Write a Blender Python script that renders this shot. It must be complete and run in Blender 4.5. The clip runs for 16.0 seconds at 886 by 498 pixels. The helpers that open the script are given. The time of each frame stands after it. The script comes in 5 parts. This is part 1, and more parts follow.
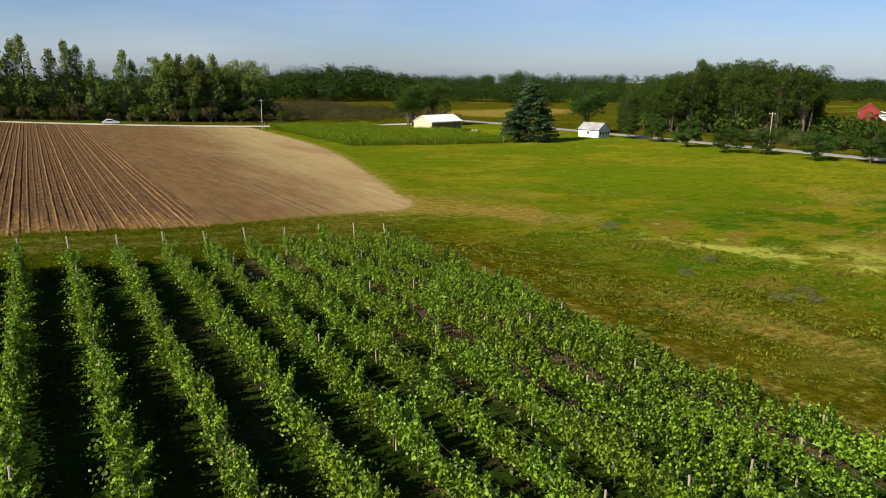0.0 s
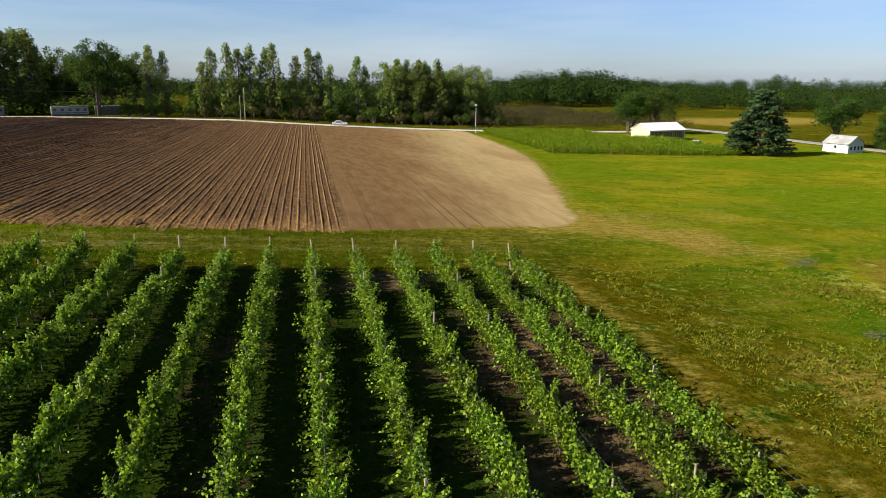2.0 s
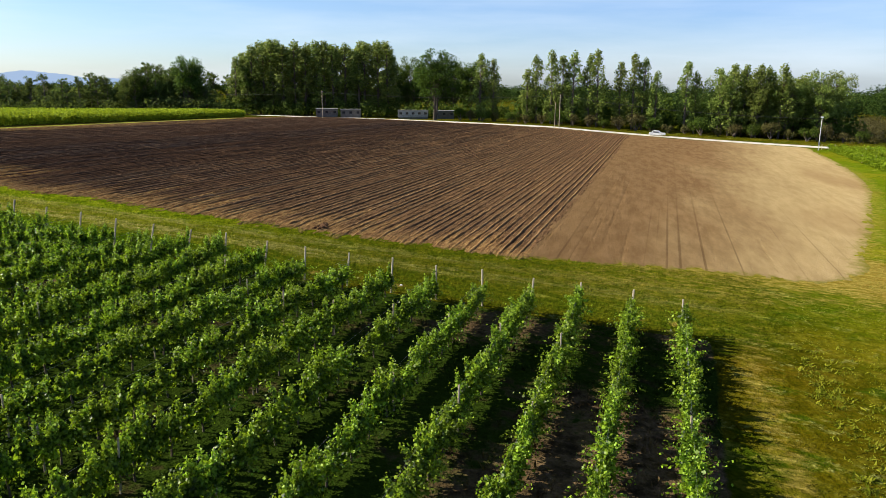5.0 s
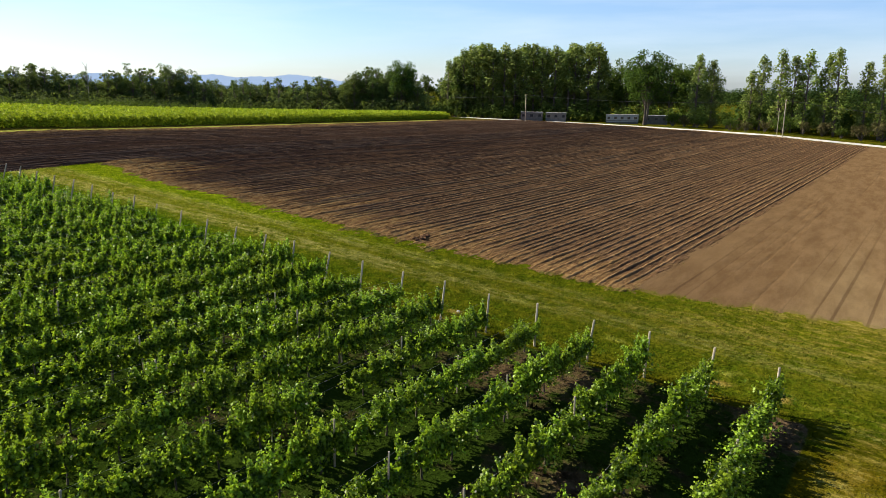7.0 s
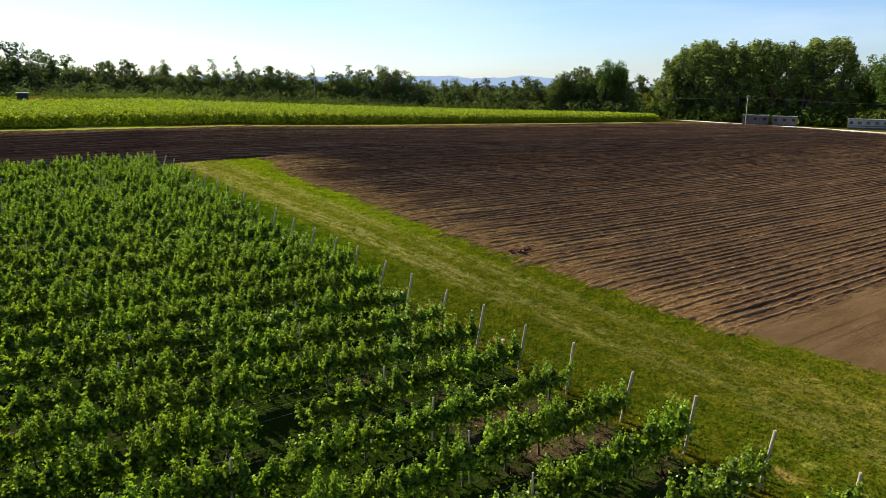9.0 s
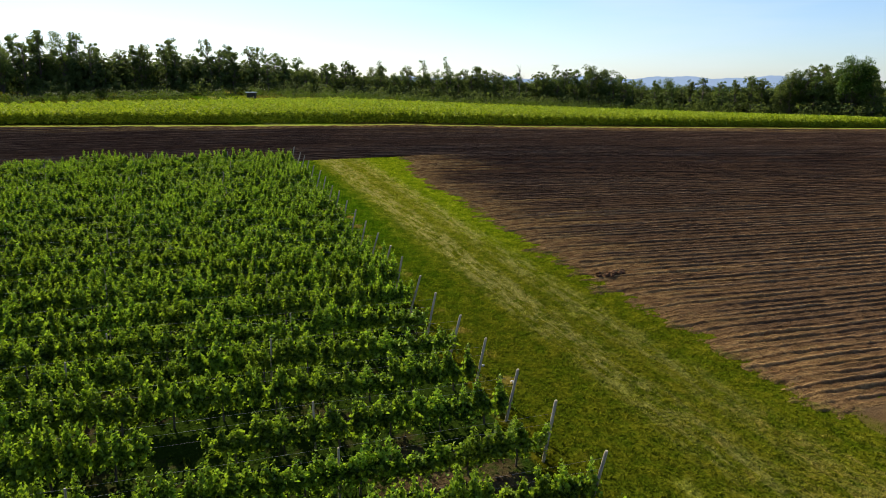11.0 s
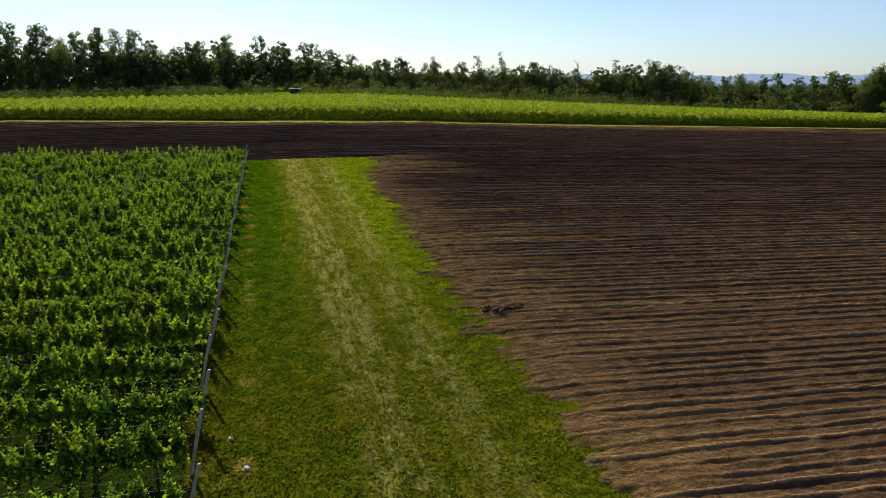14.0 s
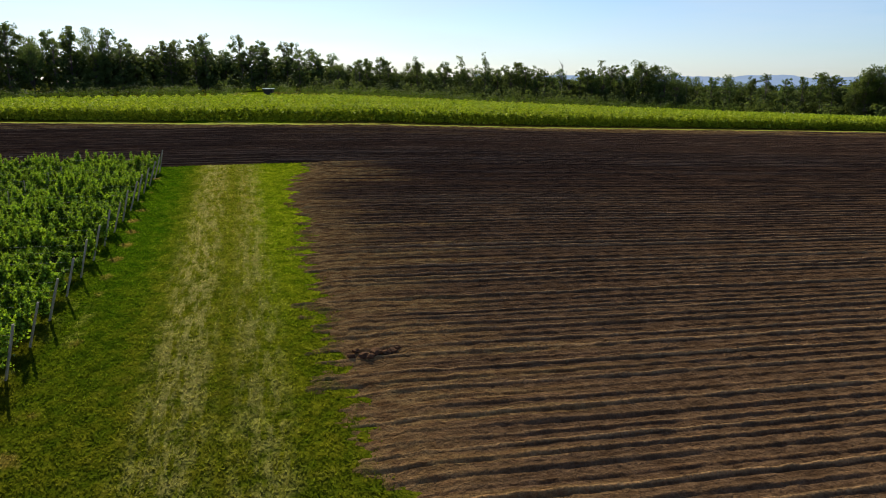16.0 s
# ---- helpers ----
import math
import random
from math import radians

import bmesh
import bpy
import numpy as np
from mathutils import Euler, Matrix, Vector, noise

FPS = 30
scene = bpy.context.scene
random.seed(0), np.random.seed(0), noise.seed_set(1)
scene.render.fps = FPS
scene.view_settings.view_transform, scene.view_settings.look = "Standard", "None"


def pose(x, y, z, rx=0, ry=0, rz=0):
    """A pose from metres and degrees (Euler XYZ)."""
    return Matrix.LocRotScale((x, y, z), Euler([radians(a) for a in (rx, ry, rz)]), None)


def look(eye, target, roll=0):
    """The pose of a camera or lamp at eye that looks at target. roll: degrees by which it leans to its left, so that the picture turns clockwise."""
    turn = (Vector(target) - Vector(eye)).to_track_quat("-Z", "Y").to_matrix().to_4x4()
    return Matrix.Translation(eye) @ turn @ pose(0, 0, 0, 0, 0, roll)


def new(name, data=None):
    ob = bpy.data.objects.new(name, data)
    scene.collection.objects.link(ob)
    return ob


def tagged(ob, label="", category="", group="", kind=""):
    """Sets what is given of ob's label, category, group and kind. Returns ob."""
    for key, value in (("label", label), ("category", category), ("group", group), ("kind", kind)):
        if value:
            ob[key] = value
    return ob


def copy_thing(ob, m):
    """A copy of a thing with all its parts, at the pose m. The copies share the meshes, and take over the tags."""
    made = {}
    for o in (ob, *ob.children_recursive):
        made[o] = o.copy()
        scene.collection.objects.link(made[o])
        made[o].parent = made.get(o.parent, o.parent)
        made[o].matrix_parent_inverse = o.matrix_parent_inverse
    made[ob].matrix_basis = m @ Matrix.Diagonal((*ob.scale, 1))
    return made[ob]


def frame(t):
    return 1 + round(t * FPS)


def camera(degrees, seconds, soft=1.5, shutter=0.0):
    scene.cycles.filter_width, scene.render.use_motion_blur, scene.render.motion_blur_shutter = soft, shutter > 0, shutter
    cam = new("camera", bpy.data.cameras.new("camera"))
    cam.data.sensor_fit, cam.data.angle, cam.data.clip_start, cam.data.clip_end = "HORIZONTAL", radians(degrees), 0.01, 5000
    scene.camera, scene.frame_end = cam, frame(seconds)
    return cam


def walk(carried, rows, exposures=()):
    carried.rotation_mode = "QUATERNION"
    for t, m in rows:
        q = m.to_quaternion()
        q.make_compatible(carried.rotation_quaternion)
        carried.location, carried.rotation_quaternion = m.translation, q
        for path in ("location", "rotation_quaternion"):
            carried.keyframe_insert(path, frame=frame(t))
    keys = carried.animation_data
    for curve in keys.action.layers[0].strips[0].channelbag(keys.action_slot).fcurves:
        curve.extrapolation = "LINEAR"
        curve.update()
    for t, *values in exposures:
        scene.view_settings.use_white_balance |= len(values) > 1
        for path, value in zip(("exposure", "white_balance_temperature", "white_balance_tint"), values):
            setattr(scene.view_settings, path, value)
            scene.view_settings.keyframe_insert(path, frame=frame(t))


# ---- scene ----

cam = camera(63.5, 16.0, soft=0.35)
METRES, EYE, TILT, LEAN, TURN = 77.9, 12.0, -4.5, 2.75, -33.3
ROWS = [
    (0.0, 0.0, 0.0, 0.0, 0.51, -9.43, -3.09),
    (0.5, 0.0243, 0.0179, 0.003, 5.26, -9.6, -3.45),
    (1.0, 0.0475, 0.0377, 0.0058, 9.96, -9.79, -3.8),
    (1.5, 0.0691, 0.0598, 0.0084, 14.67, -10.0, -4.09),
    (2.0, 0.0889, 0.0842, 0.011, 19.37, -10.29, -4.38),
    (2.5, 0.1068, 0.1107, 0.0134, 24.07, -10.57, -4.61),
    (3.0, 0.1231, 0.138, 0.0157, 28.79, -10.86, -4.84),
    (3.5, 0.1378, 0.1659, 0.0181, 33.48, -11.15, -5.08),
    (4.0, 0.1506, 0.1952, 0.0206, 38.14, -11.49, -5.23),
    (6.5, 0.1855, 0.357, 0.0373, 60.9, -13.31, -5.55),
    (7.0, 0.186, 0.3898, 0.0399, 65.48, -13.7, -5.5),
    (7.5, 0.1842, 0.4221, 0.0417, 70.04, -14.11, -5.46),
    (8.0, 0.1795, 0.454, 0.0434, 74.56, -14.55, -5.31),
    (8.5, 0.172, 0.4854, 0.0446, 79.08, -14.96, -5.15),
    (9.0, 0.1626, 0.517, 0.0463, 83.59, -15.3, -4.97),
    (9.5, 0.1501, 0.5485, 0.0478, 88.12, -15.64, -4.77),
    (10.0, 0.1353, 0.5788, 0.049, 92.61, -15.96, -4.55),
    (10.2, 0.1291, 0.5908, 0.0494, 94.41, -16.095, -4.43),
    (10.8, 0.1073, 0.6253, 0.0497, 99.82, -16.5, -4.07),
    (11.4, 0.0822, 0.6568, 0.0492, 104.88, -16.878, -3.734),
    (12.0, 0.0551, 0.6847, 0.0482, 108.05, -17.114, -3.523),
    (12.3, 0.0413, 0.6971, 0.0478, 108.4, -17.14, -3.5),
    (12.5, 0.0321, 0.7047, 0.0475, 108.39, -17.14, -3.5),
    (13.0, 0.0093, 0.723, 0.0469, 108.37, -17.19, -3.49),
    (13.5, -0.0136, 0.7392, 0.0463, 108.33, -17.21, -3.48),
    (14.0, -0.0368, 0.7537, 0.0457, 108.31, -17.23, -3.48),
    (14.5, -0.0606, 0.7666, 0.0454, 108.26, -17.24, -3.5),
    (15.0, -0.0846, 0.7781, 0.0445, 108.25, -17.24, -3.53),
    (15.5, -0.1079, 0.7885, 0.0442, 108.22, -17.21, -3.58),
    (16.0, -0.1306, 0.7979, 0.0438, 108.2, -17.17, -3.61),
]
walk(cam, [(t, pose(0, 0, EYE, TILT, LEAN, TURN) @ pose(METRES * x, METRES * y, METRES * z, 90 + pitch, roll, yaw)) for t, x, y, z, yaw, pitch, roll in ROWS],
     exposures=[(0.0, 0.63), (2.0, 0.88), (3.5, 1.12), (7.0, 1.30), (8.5, 1.26), (10.0, 1.16), (12.5, 0.96), (16.0, 0.84)])

# ---- light ----
SUN_FROM = Vector((-0.80, -0.12, 0.575)).normalized()
SUN_EL = math.asin(SUN_FROM.z)
SUN_AZ = math.atan2(SUN_FROM.x, SUN_FROM.y)

world = bpy.data.worlds.new("sky")
scene.world = world
world.use_nodes = True
wn, wl = world.node_tree.nodes, world.node_tree.links
wn.clear()
w_out = wn.new("ShaderNodeOutputWorld")
w_bg = wn.new("ShaderNodeBackground")
w_sky = wn.new("ShaderNodeTexSky")
w_sky.sky_type, w_sky.sun_disc = "NISHITA", False
w_sky.sun_elevation, w_sky.sun_rotation = SUN_EL, SUN_AZ
w_sky.air_density, w_sky.dust_density, w_sky.ozone_density, w_sky.altitude = 1.0, 0.4, 2.5, 0
w_tc = wn.new("ShaderNodeTexCoord")
w_map = wn.new("ShaderNodeMapping")
w_map.inputs["Scale"].default_value = (1.6, 2.2, 14.0)
w_map.inputs["Rotation"].default_value = (0.0, 0.05, 0.5)
w_noise = wn.new("ShaderNodeTexNoise")
w_noise.inputs["Scale"].default_value, w_noise.inputs["Detail"].default_value, w_noise.inputs["Roughness"].default_value = 1.3, 7.0, 0.55
w_ramp = wn.new("ShaderNodeValToRGB")
w_ramp.color_ramp.elements[0].position, w_ramp.color_ramp.elements[1].position = 0.42, 0.78
w_ramp.color_ramp.elements[1].color = (0.42, 0.42, 0.42, 1)
w_mix = wn.new("ShaderNodeMix")
w_mix.data_type = "RGBA"
w_mix.inputs[7].default_value = (7.4, 8.2, 9.2, 1)
wl.new(w_tc.outputs["Generated"], w_map.inputs["Vector"])
wl.new(w_map.outputs["Vector"], w_noise.inputs["Vector"])
wl.new(w_noise.outputs["Fac"], w_ramp.inputs["Fac"])
wl.new(w_ramp.outputs["Color"], w_mix.inputs[0])
w_tint = wn.new("ShaderNodeMix")
w_tint.data_type, w_tint.blend_type = "RGBA", "MULTIPLY"
w_tint.inputs[0].default_value = 1.0
w_sep = wn.new("ShaderNodeSeparateXYZ")
w_low = wn.new("ShaderNodeMapRange")
w_low.inputs["From Min"].default_value, w_low.inputs["From Max"].default_value = 0.0, 0.22
w_haze = wn.new("ShaderNodeMix")
w_haze.data_type = "RGBA"
w_haze.inputs[6].default_value, w_haze.inputs[7].default_value = (0.95, 1.08, 1.34, 1), (0.90, 1.00, 1.16, 1)
wl.new(w_tc.outputs["Generated"], w_sep.inputs[0])
wl.new(w_sep.outputs[2], w_low.inputs["Value"])
wl.new(w_low.outputs[0], w_haze.inputs[0])
w_dot = wn.new("ShaderNodeVectorMath")
w_dot.operation = "DOT_PRODUCT"
w_dot.inputs[1].default_value = tuple(Vector((SUN_FROM.x, SUN_FROM.y, 0)).normalized())
w_side = wn.new("ShaderNodeMapRange")
w_side.inputs["From Min"].default_value, w_side.inputs["From Max"].default_value = -0.5, 0.95
w_glow = wn.new("ShaderNodeMix")
w_glow.data_type = "RGBA"
w_glow.inputs[6].default_value = (0.78, 0.93, 1.34, 1)
wl.new(w_tc.outputs["Generated"], w_dot.inputs[0])
wl.new(w_dot.outputs["Value"], w_side.inputs["Value"])
wl.new(w_side.outputs[0], w_glow.inputs[0])
wl.new(w_haze.outputs[2], w_glow.inputs[7])
wl.new(w_glow.outputs[2], w_tint.inputs[7])
wl.new(w_sky.outputs["Color"], w_tint.inputs[6])
wl.new(w_tint.outputs[2], w_mix.inputs[6])
wl.new(w_mix.outputs[2], w_bg.inputs["Color"])
w_bg.inputs["Strength"].default_value = 0.054
wl.new(w_bg.outputs["Background"], w_out.inputs["Surface"])

sun = new("sun", bpy.data.lights.new("sun", "SUN"))
sun.data.energy, sun.data.angle, sun.data.color = 5.0, radians(0.6), (1.0, 0.92, 0.76)
sun.matrix_world = look((0, 0, 0), tuple(-SUN_FROM))


# ---- materials ----
class Nodes:
    """A short hand for node trees."""

    def __init__(self, name):
        self.mat = bpy.data.materials.new(name)
        self.mat.use_nodes = True
        self.tree = self.mat.node_tree
        self.tree.nodes.clear()
        self.out = self.tree.nodes.new("ShaderNodeOutputMaterial")
        self.geo = self.tree.nodes.new("ShaderNodeNewGeometry")
        self.info = self.tree.nodes.new("ShaderNodeObjectInfo")

    def put(self, sock, value):
        if isinstance(value, bpy.types.NodeSocket):
            self.tree.links.new(value, sock)
        elif isinstance(value, tuple) and len(value) == 3 and sock.type == "RGBA":
            sock.default_value = (*value, 1)
        else:
            sock.default_value = value

    def math(self, op, a, b=0.0, c=0.0):
        n = self.tree.nodes.new("ShaderNodeMath")
        n.operation = op
        for i, v in enumerate((a, b, c)):
            self.put(n.inputs[i], v)
        return n.outputs[0]

    def ramp(self, v, lo, hi, a=0.0, b=1.0):
        n = self.tree.nodes.new("ShaderNodeMapRange")
        n.interpolation_type = "SMOOTHSTEP"
        for i, x in enumerate((v, lo, hi, a, b)):
            self.put(n.inputs[i], x)
        return n.outputs[0]

    def mix(self, f, a, b, mode="MIX"):
        n = self.tree.nodes.new("ShaderNodeMix")
        n.data_type, n.blend_type = "RGBA", mode
        self.put(n.inputs[0], f), self.put(n.inputs[6], a), self.put(n.inputs[7], b)
        return n.outputs[2]

    def noise(self, scale, detail=3.0, rough=0.55, stretch=None, where=None, turn=0.0):
        n = self.tree.nodes.new("ShaderNodeTexNoise")
        self.put(n.inputs["Scale"], scale), self.put(n.inputs["Detail"], detail), self.put(n.inputs["Roughness"], rough)
        vec = where or self.geo.outputs["Position"]
        if stretch:
            m = self.tree.nodes.new("ShaderNodeMapping")
            m.inputs["Scale"].default_value = stretch
            m.inputs["Rotation"].default_value = (0, 0, turn)
            self.put(m.inputs["Vector"], vec)
            vec = m.outputs["Vector"]
        self.put(n.inputs["Vector"], vec)
        return n.outputs["Fac"]

    def attr(self, name):
        n = self.tree.nodes.new("ShaderNodeAttribute")
        n.attribute_name = name
        return n

    def bump(self, height, strength=0.5, distance=0.05):
        n = self.tree.nodes.new("ShaderNodeBump")
        self.put(n.inputs["Height"], height), self.put(n.inputs["Strength"], strength), self.put(n.inputs["Distance"], distance)
        return n.outputs["Normal"]

    def surface(self, colour, rough=0.8, metal=0.0, spec=0.3, normal=None, soak=0.0):
        n = self.tree.nodes.new("ShaderNodeBsdfPrincipled")
        self.put(n.inputs["Base Color"], colour), self.put(n.inputs["Roughness"], rough)
        self.put(n.inputs["Metallic"], metal), self.put(n.inputs["Specular IOR Level"], spec)
        self.put(n.inputs["Diffuse Roughness"], soak)
        if normal:
            self.put(n.inputs["Normal"], normal)
        return n.outputs["BSDF"]

    def done(self, shader):
        self.tree.links.new(shader, self.out.inputs["Surface"])
        return self.mat


def leaf_material(name, dark, light, glow, through_part=0.35, rough=0.5, tone=0.35, spec=0.15, lo=0.15, hi=0.95):
    """Foliage: leaf by leaf and plant by plant variation, thin enough to let light through."""
    n = Nodes(name)
    r = n.geo.outputs["Random Per Island"]
    patch = n.noise(0.9, 2.0)
    f = n.math("ADD", n.math("MULTIPLY", r, 0.62), n.math("MULTIPLY", patch, 0.5))
    col = n.mix(n.ramp(f, lo, hi), dark, light)
    own = n.math("ADD", 1.0 - tone / 2, n.math("MULTIPLY", n.info.outputs["Random"], tone))
    hsv = n.tree.nodes.new("ShaderNodeHueSaturation")
    n.put(hsv.inputs["Hue"], n.math("ADD", 0.488, n.math("MULTIPLY", n.info.outputs["Random"], 0.024)))
    n.put(hsv.inputs["Value"], own), n.put(hsv.inputs["Color"], col)
    base = n.surface(hsv.outputs["Color"], rough, 0.0, spec)
    t = n.tree.nodes.new("ShaderNodeBsdfTranslucent")
    n.put(t.inputs["Color"], n.mix(0.65, hsv.outputs["Color"], glow))
    m = n.tree.nodes.new("ShaderNodeMixShader")
    m.inputs[0].default_value = through_part
    n.tree.links.new(base, m.inputs[1]), n.tree.links.new(t.outputs[0], m.inputs[2])
    return n.done(m.outputs[0])


def plain_material(name, a, b, scale=3.0, rough=0.8, metal=0.0, spec=0.3, bump=0.3, stretch=None, depth=0.02):
    n = Nodes(name)
    f = n.noise(scale, 5.0, 0.6, stretch)
    g = n.noise(scale * 7.0, 3.0, 0.6, stretch)
    mixf = n.math("ADD", n.math("MULTIPLY", f, 0.65), n.math("MULTIPLY", g, 0.35))
    col = n.mix(n.ramp(mixf, 0.3, 0.7), a, b)
    col = n.mix(n.math("MULTIPLY", n.info.outputs["Random"], 0.18), col, tuple(c * 0.55 for c in a))
    return n.done(n.surface(col, rough, metal, spec, n.bump(mixf, bump, depth)))


M_VINE = leaf_material("vine leaf", (0.004, 0.016, 0.002), (0.232, 0.345, 0.024), (0.37, 0.54, 0.020), 0.33, 0.42, 0.3, 0.14, 0.32, 0.84)
M_BARK = plain_material("bark", (0.06, 0.045, 0.032), (0.14, 0.11, 0.085), 4.0, 0.9, bump=0.8, stretch=(6, 6, 0.8))
M_PALEBARK = plain_material("pale bark", (0.22, 0.20, 0.17), (0.38, 0.36, 0.31), 3.0, 0.9, bump=0.6, stretch=(3, 3, 0.8))
M_POST = plain_material("weathered post wood", (0.24, 0.19, 0.125), (0.44, 0.37, 0.26), 6.0, 0.85, bump=0.5, stretch=(8, 8, 0.6))
M_WIRE = plain_material("galvanised wire", (0.14, 0.14, 0.15), (0.22, 0.22, 0.23), 9.0, 0.7, 0.3, bump=0.0)
M_POPLAR = leaf_material("poplar leaf", (0.050, 0.082, 0.013), (0.205, 0.250, 0.054), (0.23, 0.29, 0.04), 0.33, 0.7, 0.4, 0.08)
M_MAPLE = leaf_material("maple leaf", (0.010, 0.028, 0.004), (0.062, 0.105, 0.014), (0.11, 0.18, 0.015), 0.30, 0.7, 0.4, 0.08)
M_WOODS = leaf_material("woodland leaf", (0.010, 0.024, 0.004), (0.072, 0.106, 0.016), (0.14, 0.21, 0.018), 0.30, 0.8, 0.6, 0.05)
# paler and bluer than woodland leaf, distance haze mixed into the colour
M_WESTWOODS = leaf_material("western wood leaf", (0.020, 0.040, 0.014), (0.115, 0.150, 0.038), (0.18, 0.24, 0.035), 0.30, 0.8, 0.7, 0.02)
M_FARWOODS = leaf_material("far woodland leaf", (0.012, 0.027, 0.005), (0.038, 0.060, 0.011), (0.045, 0.08, 0.014), 0.15, 0.8, 0.0, 0.02, -0.1, 1.2)
M_PINE = leaf_material("pine needles", (0.014, 0.032, 0.010), (0.050, 0.084, 0.026), (0.04, 0.07, 0.02), 0.15, 0.6, 0.3)
M_CROP = leaf_material("crop leaf", (0.050, 0.105, 0.004), (0.370, 0.450, 0.024), (0.44, 0.54, 0.02), 0.22, 0.7, 0.2, 0.05)
M_YOUNGVINE = leaf_material("young vine leaf", (0.055, 0.100, 0.004), (0.170, 0.230, 0.010), (0.28, 0.34, 0.01), 0.25, 0.7, 0.2, 0.05)
M_SCRUB = leaf_material("scrub leaf", (0.040, 0.062, 0.016), (0.130, 0.145, 0.040), (0.16, 0.19, 0.04), 0.28, 0.8, 0.5, 0.03)
M_BROWNSCRUB = leaf_material("dry scrub leaf", (0.038, 0.040, 0.010), (0.095, 0.080, 0.020), (0.10, 0.09, 0.02), 0.2, 0.7, 0.5)


# ---- shapes ----
def height(x, y):
    """The lie of the land; numpy arrays or numbers."""
    x, y = np.asarray(x, float), np.asarray(y, float)
    s = 1 - np.exp(-np.clip(y - 60, 0, None) / 80)
    west = np.clip(6.9 - 0.034 * np.clip(y - 76, 0, None) - 0.02 * np.clip(76 - y, 0, 90), 0, 6.9)
    z = 0.3 - 1.5 * s - np.where(x > 0, 5.9 - 1.4 * s, west) * np.tanh(x / 82) - 0.012 * np.clip(y - 205, 0, 95)
    z = z + 0.006 * np.clip(-90 - x, 0, 200)
    far = np.clip((np.hypot(x - 20, y - 60) - 330) / 900, 0, 1)
    z = z + far * (3.0 * np.sin(x / 310 + 1.0) * np.cos(y / 270) - 2.0)
    return z - 0.022 * np.clip(np.hypot(x - 20, y - 60) - 1350, 0, None)


def ground_z(x, y):
    return float(height(x, y))


SLANT = 0.052


def lane(u, y):
    """World x of a line that runs with the vine rows and lies at u where y is 49."""
    return u + SLANT * (y - 49)


def value_noise(x, y, seed, size):
    """Smooth noise in -1..1 on numpy arrays."""
    r = np.random.RandomState(seed).rand(64, 64) * 2 - 1
    gx, gy = np.asarray(x, float) / size, np.asarray(y, float) / size
    ix, iy = np.floor(gx).astype(int), np.floor(gy).astype(int)
    fx, fy = gx - ix, gy - iy
    fx, fy = fx * fx * (3 - 2 * fx), fy * fy * (3 - 2 * fy)
    a, b = r[ix % 64, iy % 64], r[(ix + 1) % 64, iy % 64]
    c, d = r[ix % 64, (iy + 1) % 64], r[(ix + 1) % 64, (iy + 1) % 64]
    return (a * (1 - fx) + b * fx) * (1 - fy) + (c * (1 - fx) + d * fx) * fy


def mesh_from(name, verts, faces, material, smooth=False):
    """A mesh from arrays; all faces have the same number of corners."""
    me = bpy.data.meshes.new(name)
    verts, faces = np.asarray(verts, np.float32), np.asarray(faces, np.int32)
    n, k = faces.shape
    me.vertices.add(len(verts))
    me.vertices.foreach_set("co", verts.ravel())
    me.loops.add(n * k)
    me.loops.foreach_set("vertex_index", faces.ravel())
    me.polygons.add(n)
    me.polygons.foreach_set("loop_start", np.arange(0, n * k, k, dtype=np.int32))
    if smooth:
        me.polygons.foreach_set("use_smooth", np.ones(n, dtype=bool))
    me.materials.append(material)
    me.update(calc_edges=True)
    return me


def under(name, me, parent, label=""):
    """A mesh as a part of its thing."""
    ob = new(name, me)
    ob.parent = parent
    return tagged(ob, label)


def empty(name, m):
    ob = new(name)
    ob.matrix_world = m
    return ob


def bm_mesh(name, bm, material, smooth=False):
    me = bpy.data.meshes.new(name)
    bm.normal_update()
    bm.to_mesh(me)
    bm.free()
    me.materials.append(material)
    if smooth:
        for p in me.polygons:
            p.use_smooth = True
    return me


def box(bm, x0, x1, y0, y1, z0, z1):
    vs = [bm.verts.new((x, y, z)) for z in (z0, z1) for x, y in ((x0, y0), (x1, y0), (x1, y1), (x0, y1))]
    for f in ((3, 2, 1, 0), (4, 5, 6, 7), (0, 1, 5, 4), (1, 2, 6, 5), (2, 3, 7, 6), (3, 0, 4, 7)):
        bm.faces.new([vs[i] for i in f])
    return vs


def tubes(paths, sides=6):
    """Tapered tubes along (points, radii); returns verts and quads."""
    V, F, base = [], [], 0
    for pts, rad in paths:
        pts = np.asarray(pts, float)
        for i, p in enumerate(pts):
            d = pts[min(i + 1, len(pts) - 1)] - pts[max(i - 1, 0)]
            d = d / (np.linalg.norm(d) + 1e-9)
            a = np.cross(d, (0.31, 0.95, 0.05) if abs(d[2]) > 0.6 else (0.0, 0.0, 1.0))
            a = a / (np.linalg.norm(a) + 1e-9)
            b = np.cross(d, a)
            for k in range(sides):
                w = 2 * math.pi * k / sides
                V.append(p + rad[i] * (math.cos(w) * a + math.sin(w) * b))
        for i in range(len(pts) - 1):
            for k in range(sides):
                q = base + i * sides
                F.append((q + k, q + (k + 1) % sides, q + sides + (k + 1) % sides, q + sides + k))
        F.append((base + (len(pts) - 1) * sides + 0, base + (len(pts) - 1) * sides + 1, base + (len(pts) - 1) * sides + 2, base + (len(pts) - 1) * sides + 3))
        base += len(pts) * sides
    return np.array(V), np.array(F)


LEAF = np.array([(0, -0.5, 0), (-0.42, -0.28, 0.10), (-0.46, 0.12, 0.13), (0, 0.55, -0.06), (0.46, 0.12, 0.13), (0.42, -0.28, 0.10)])


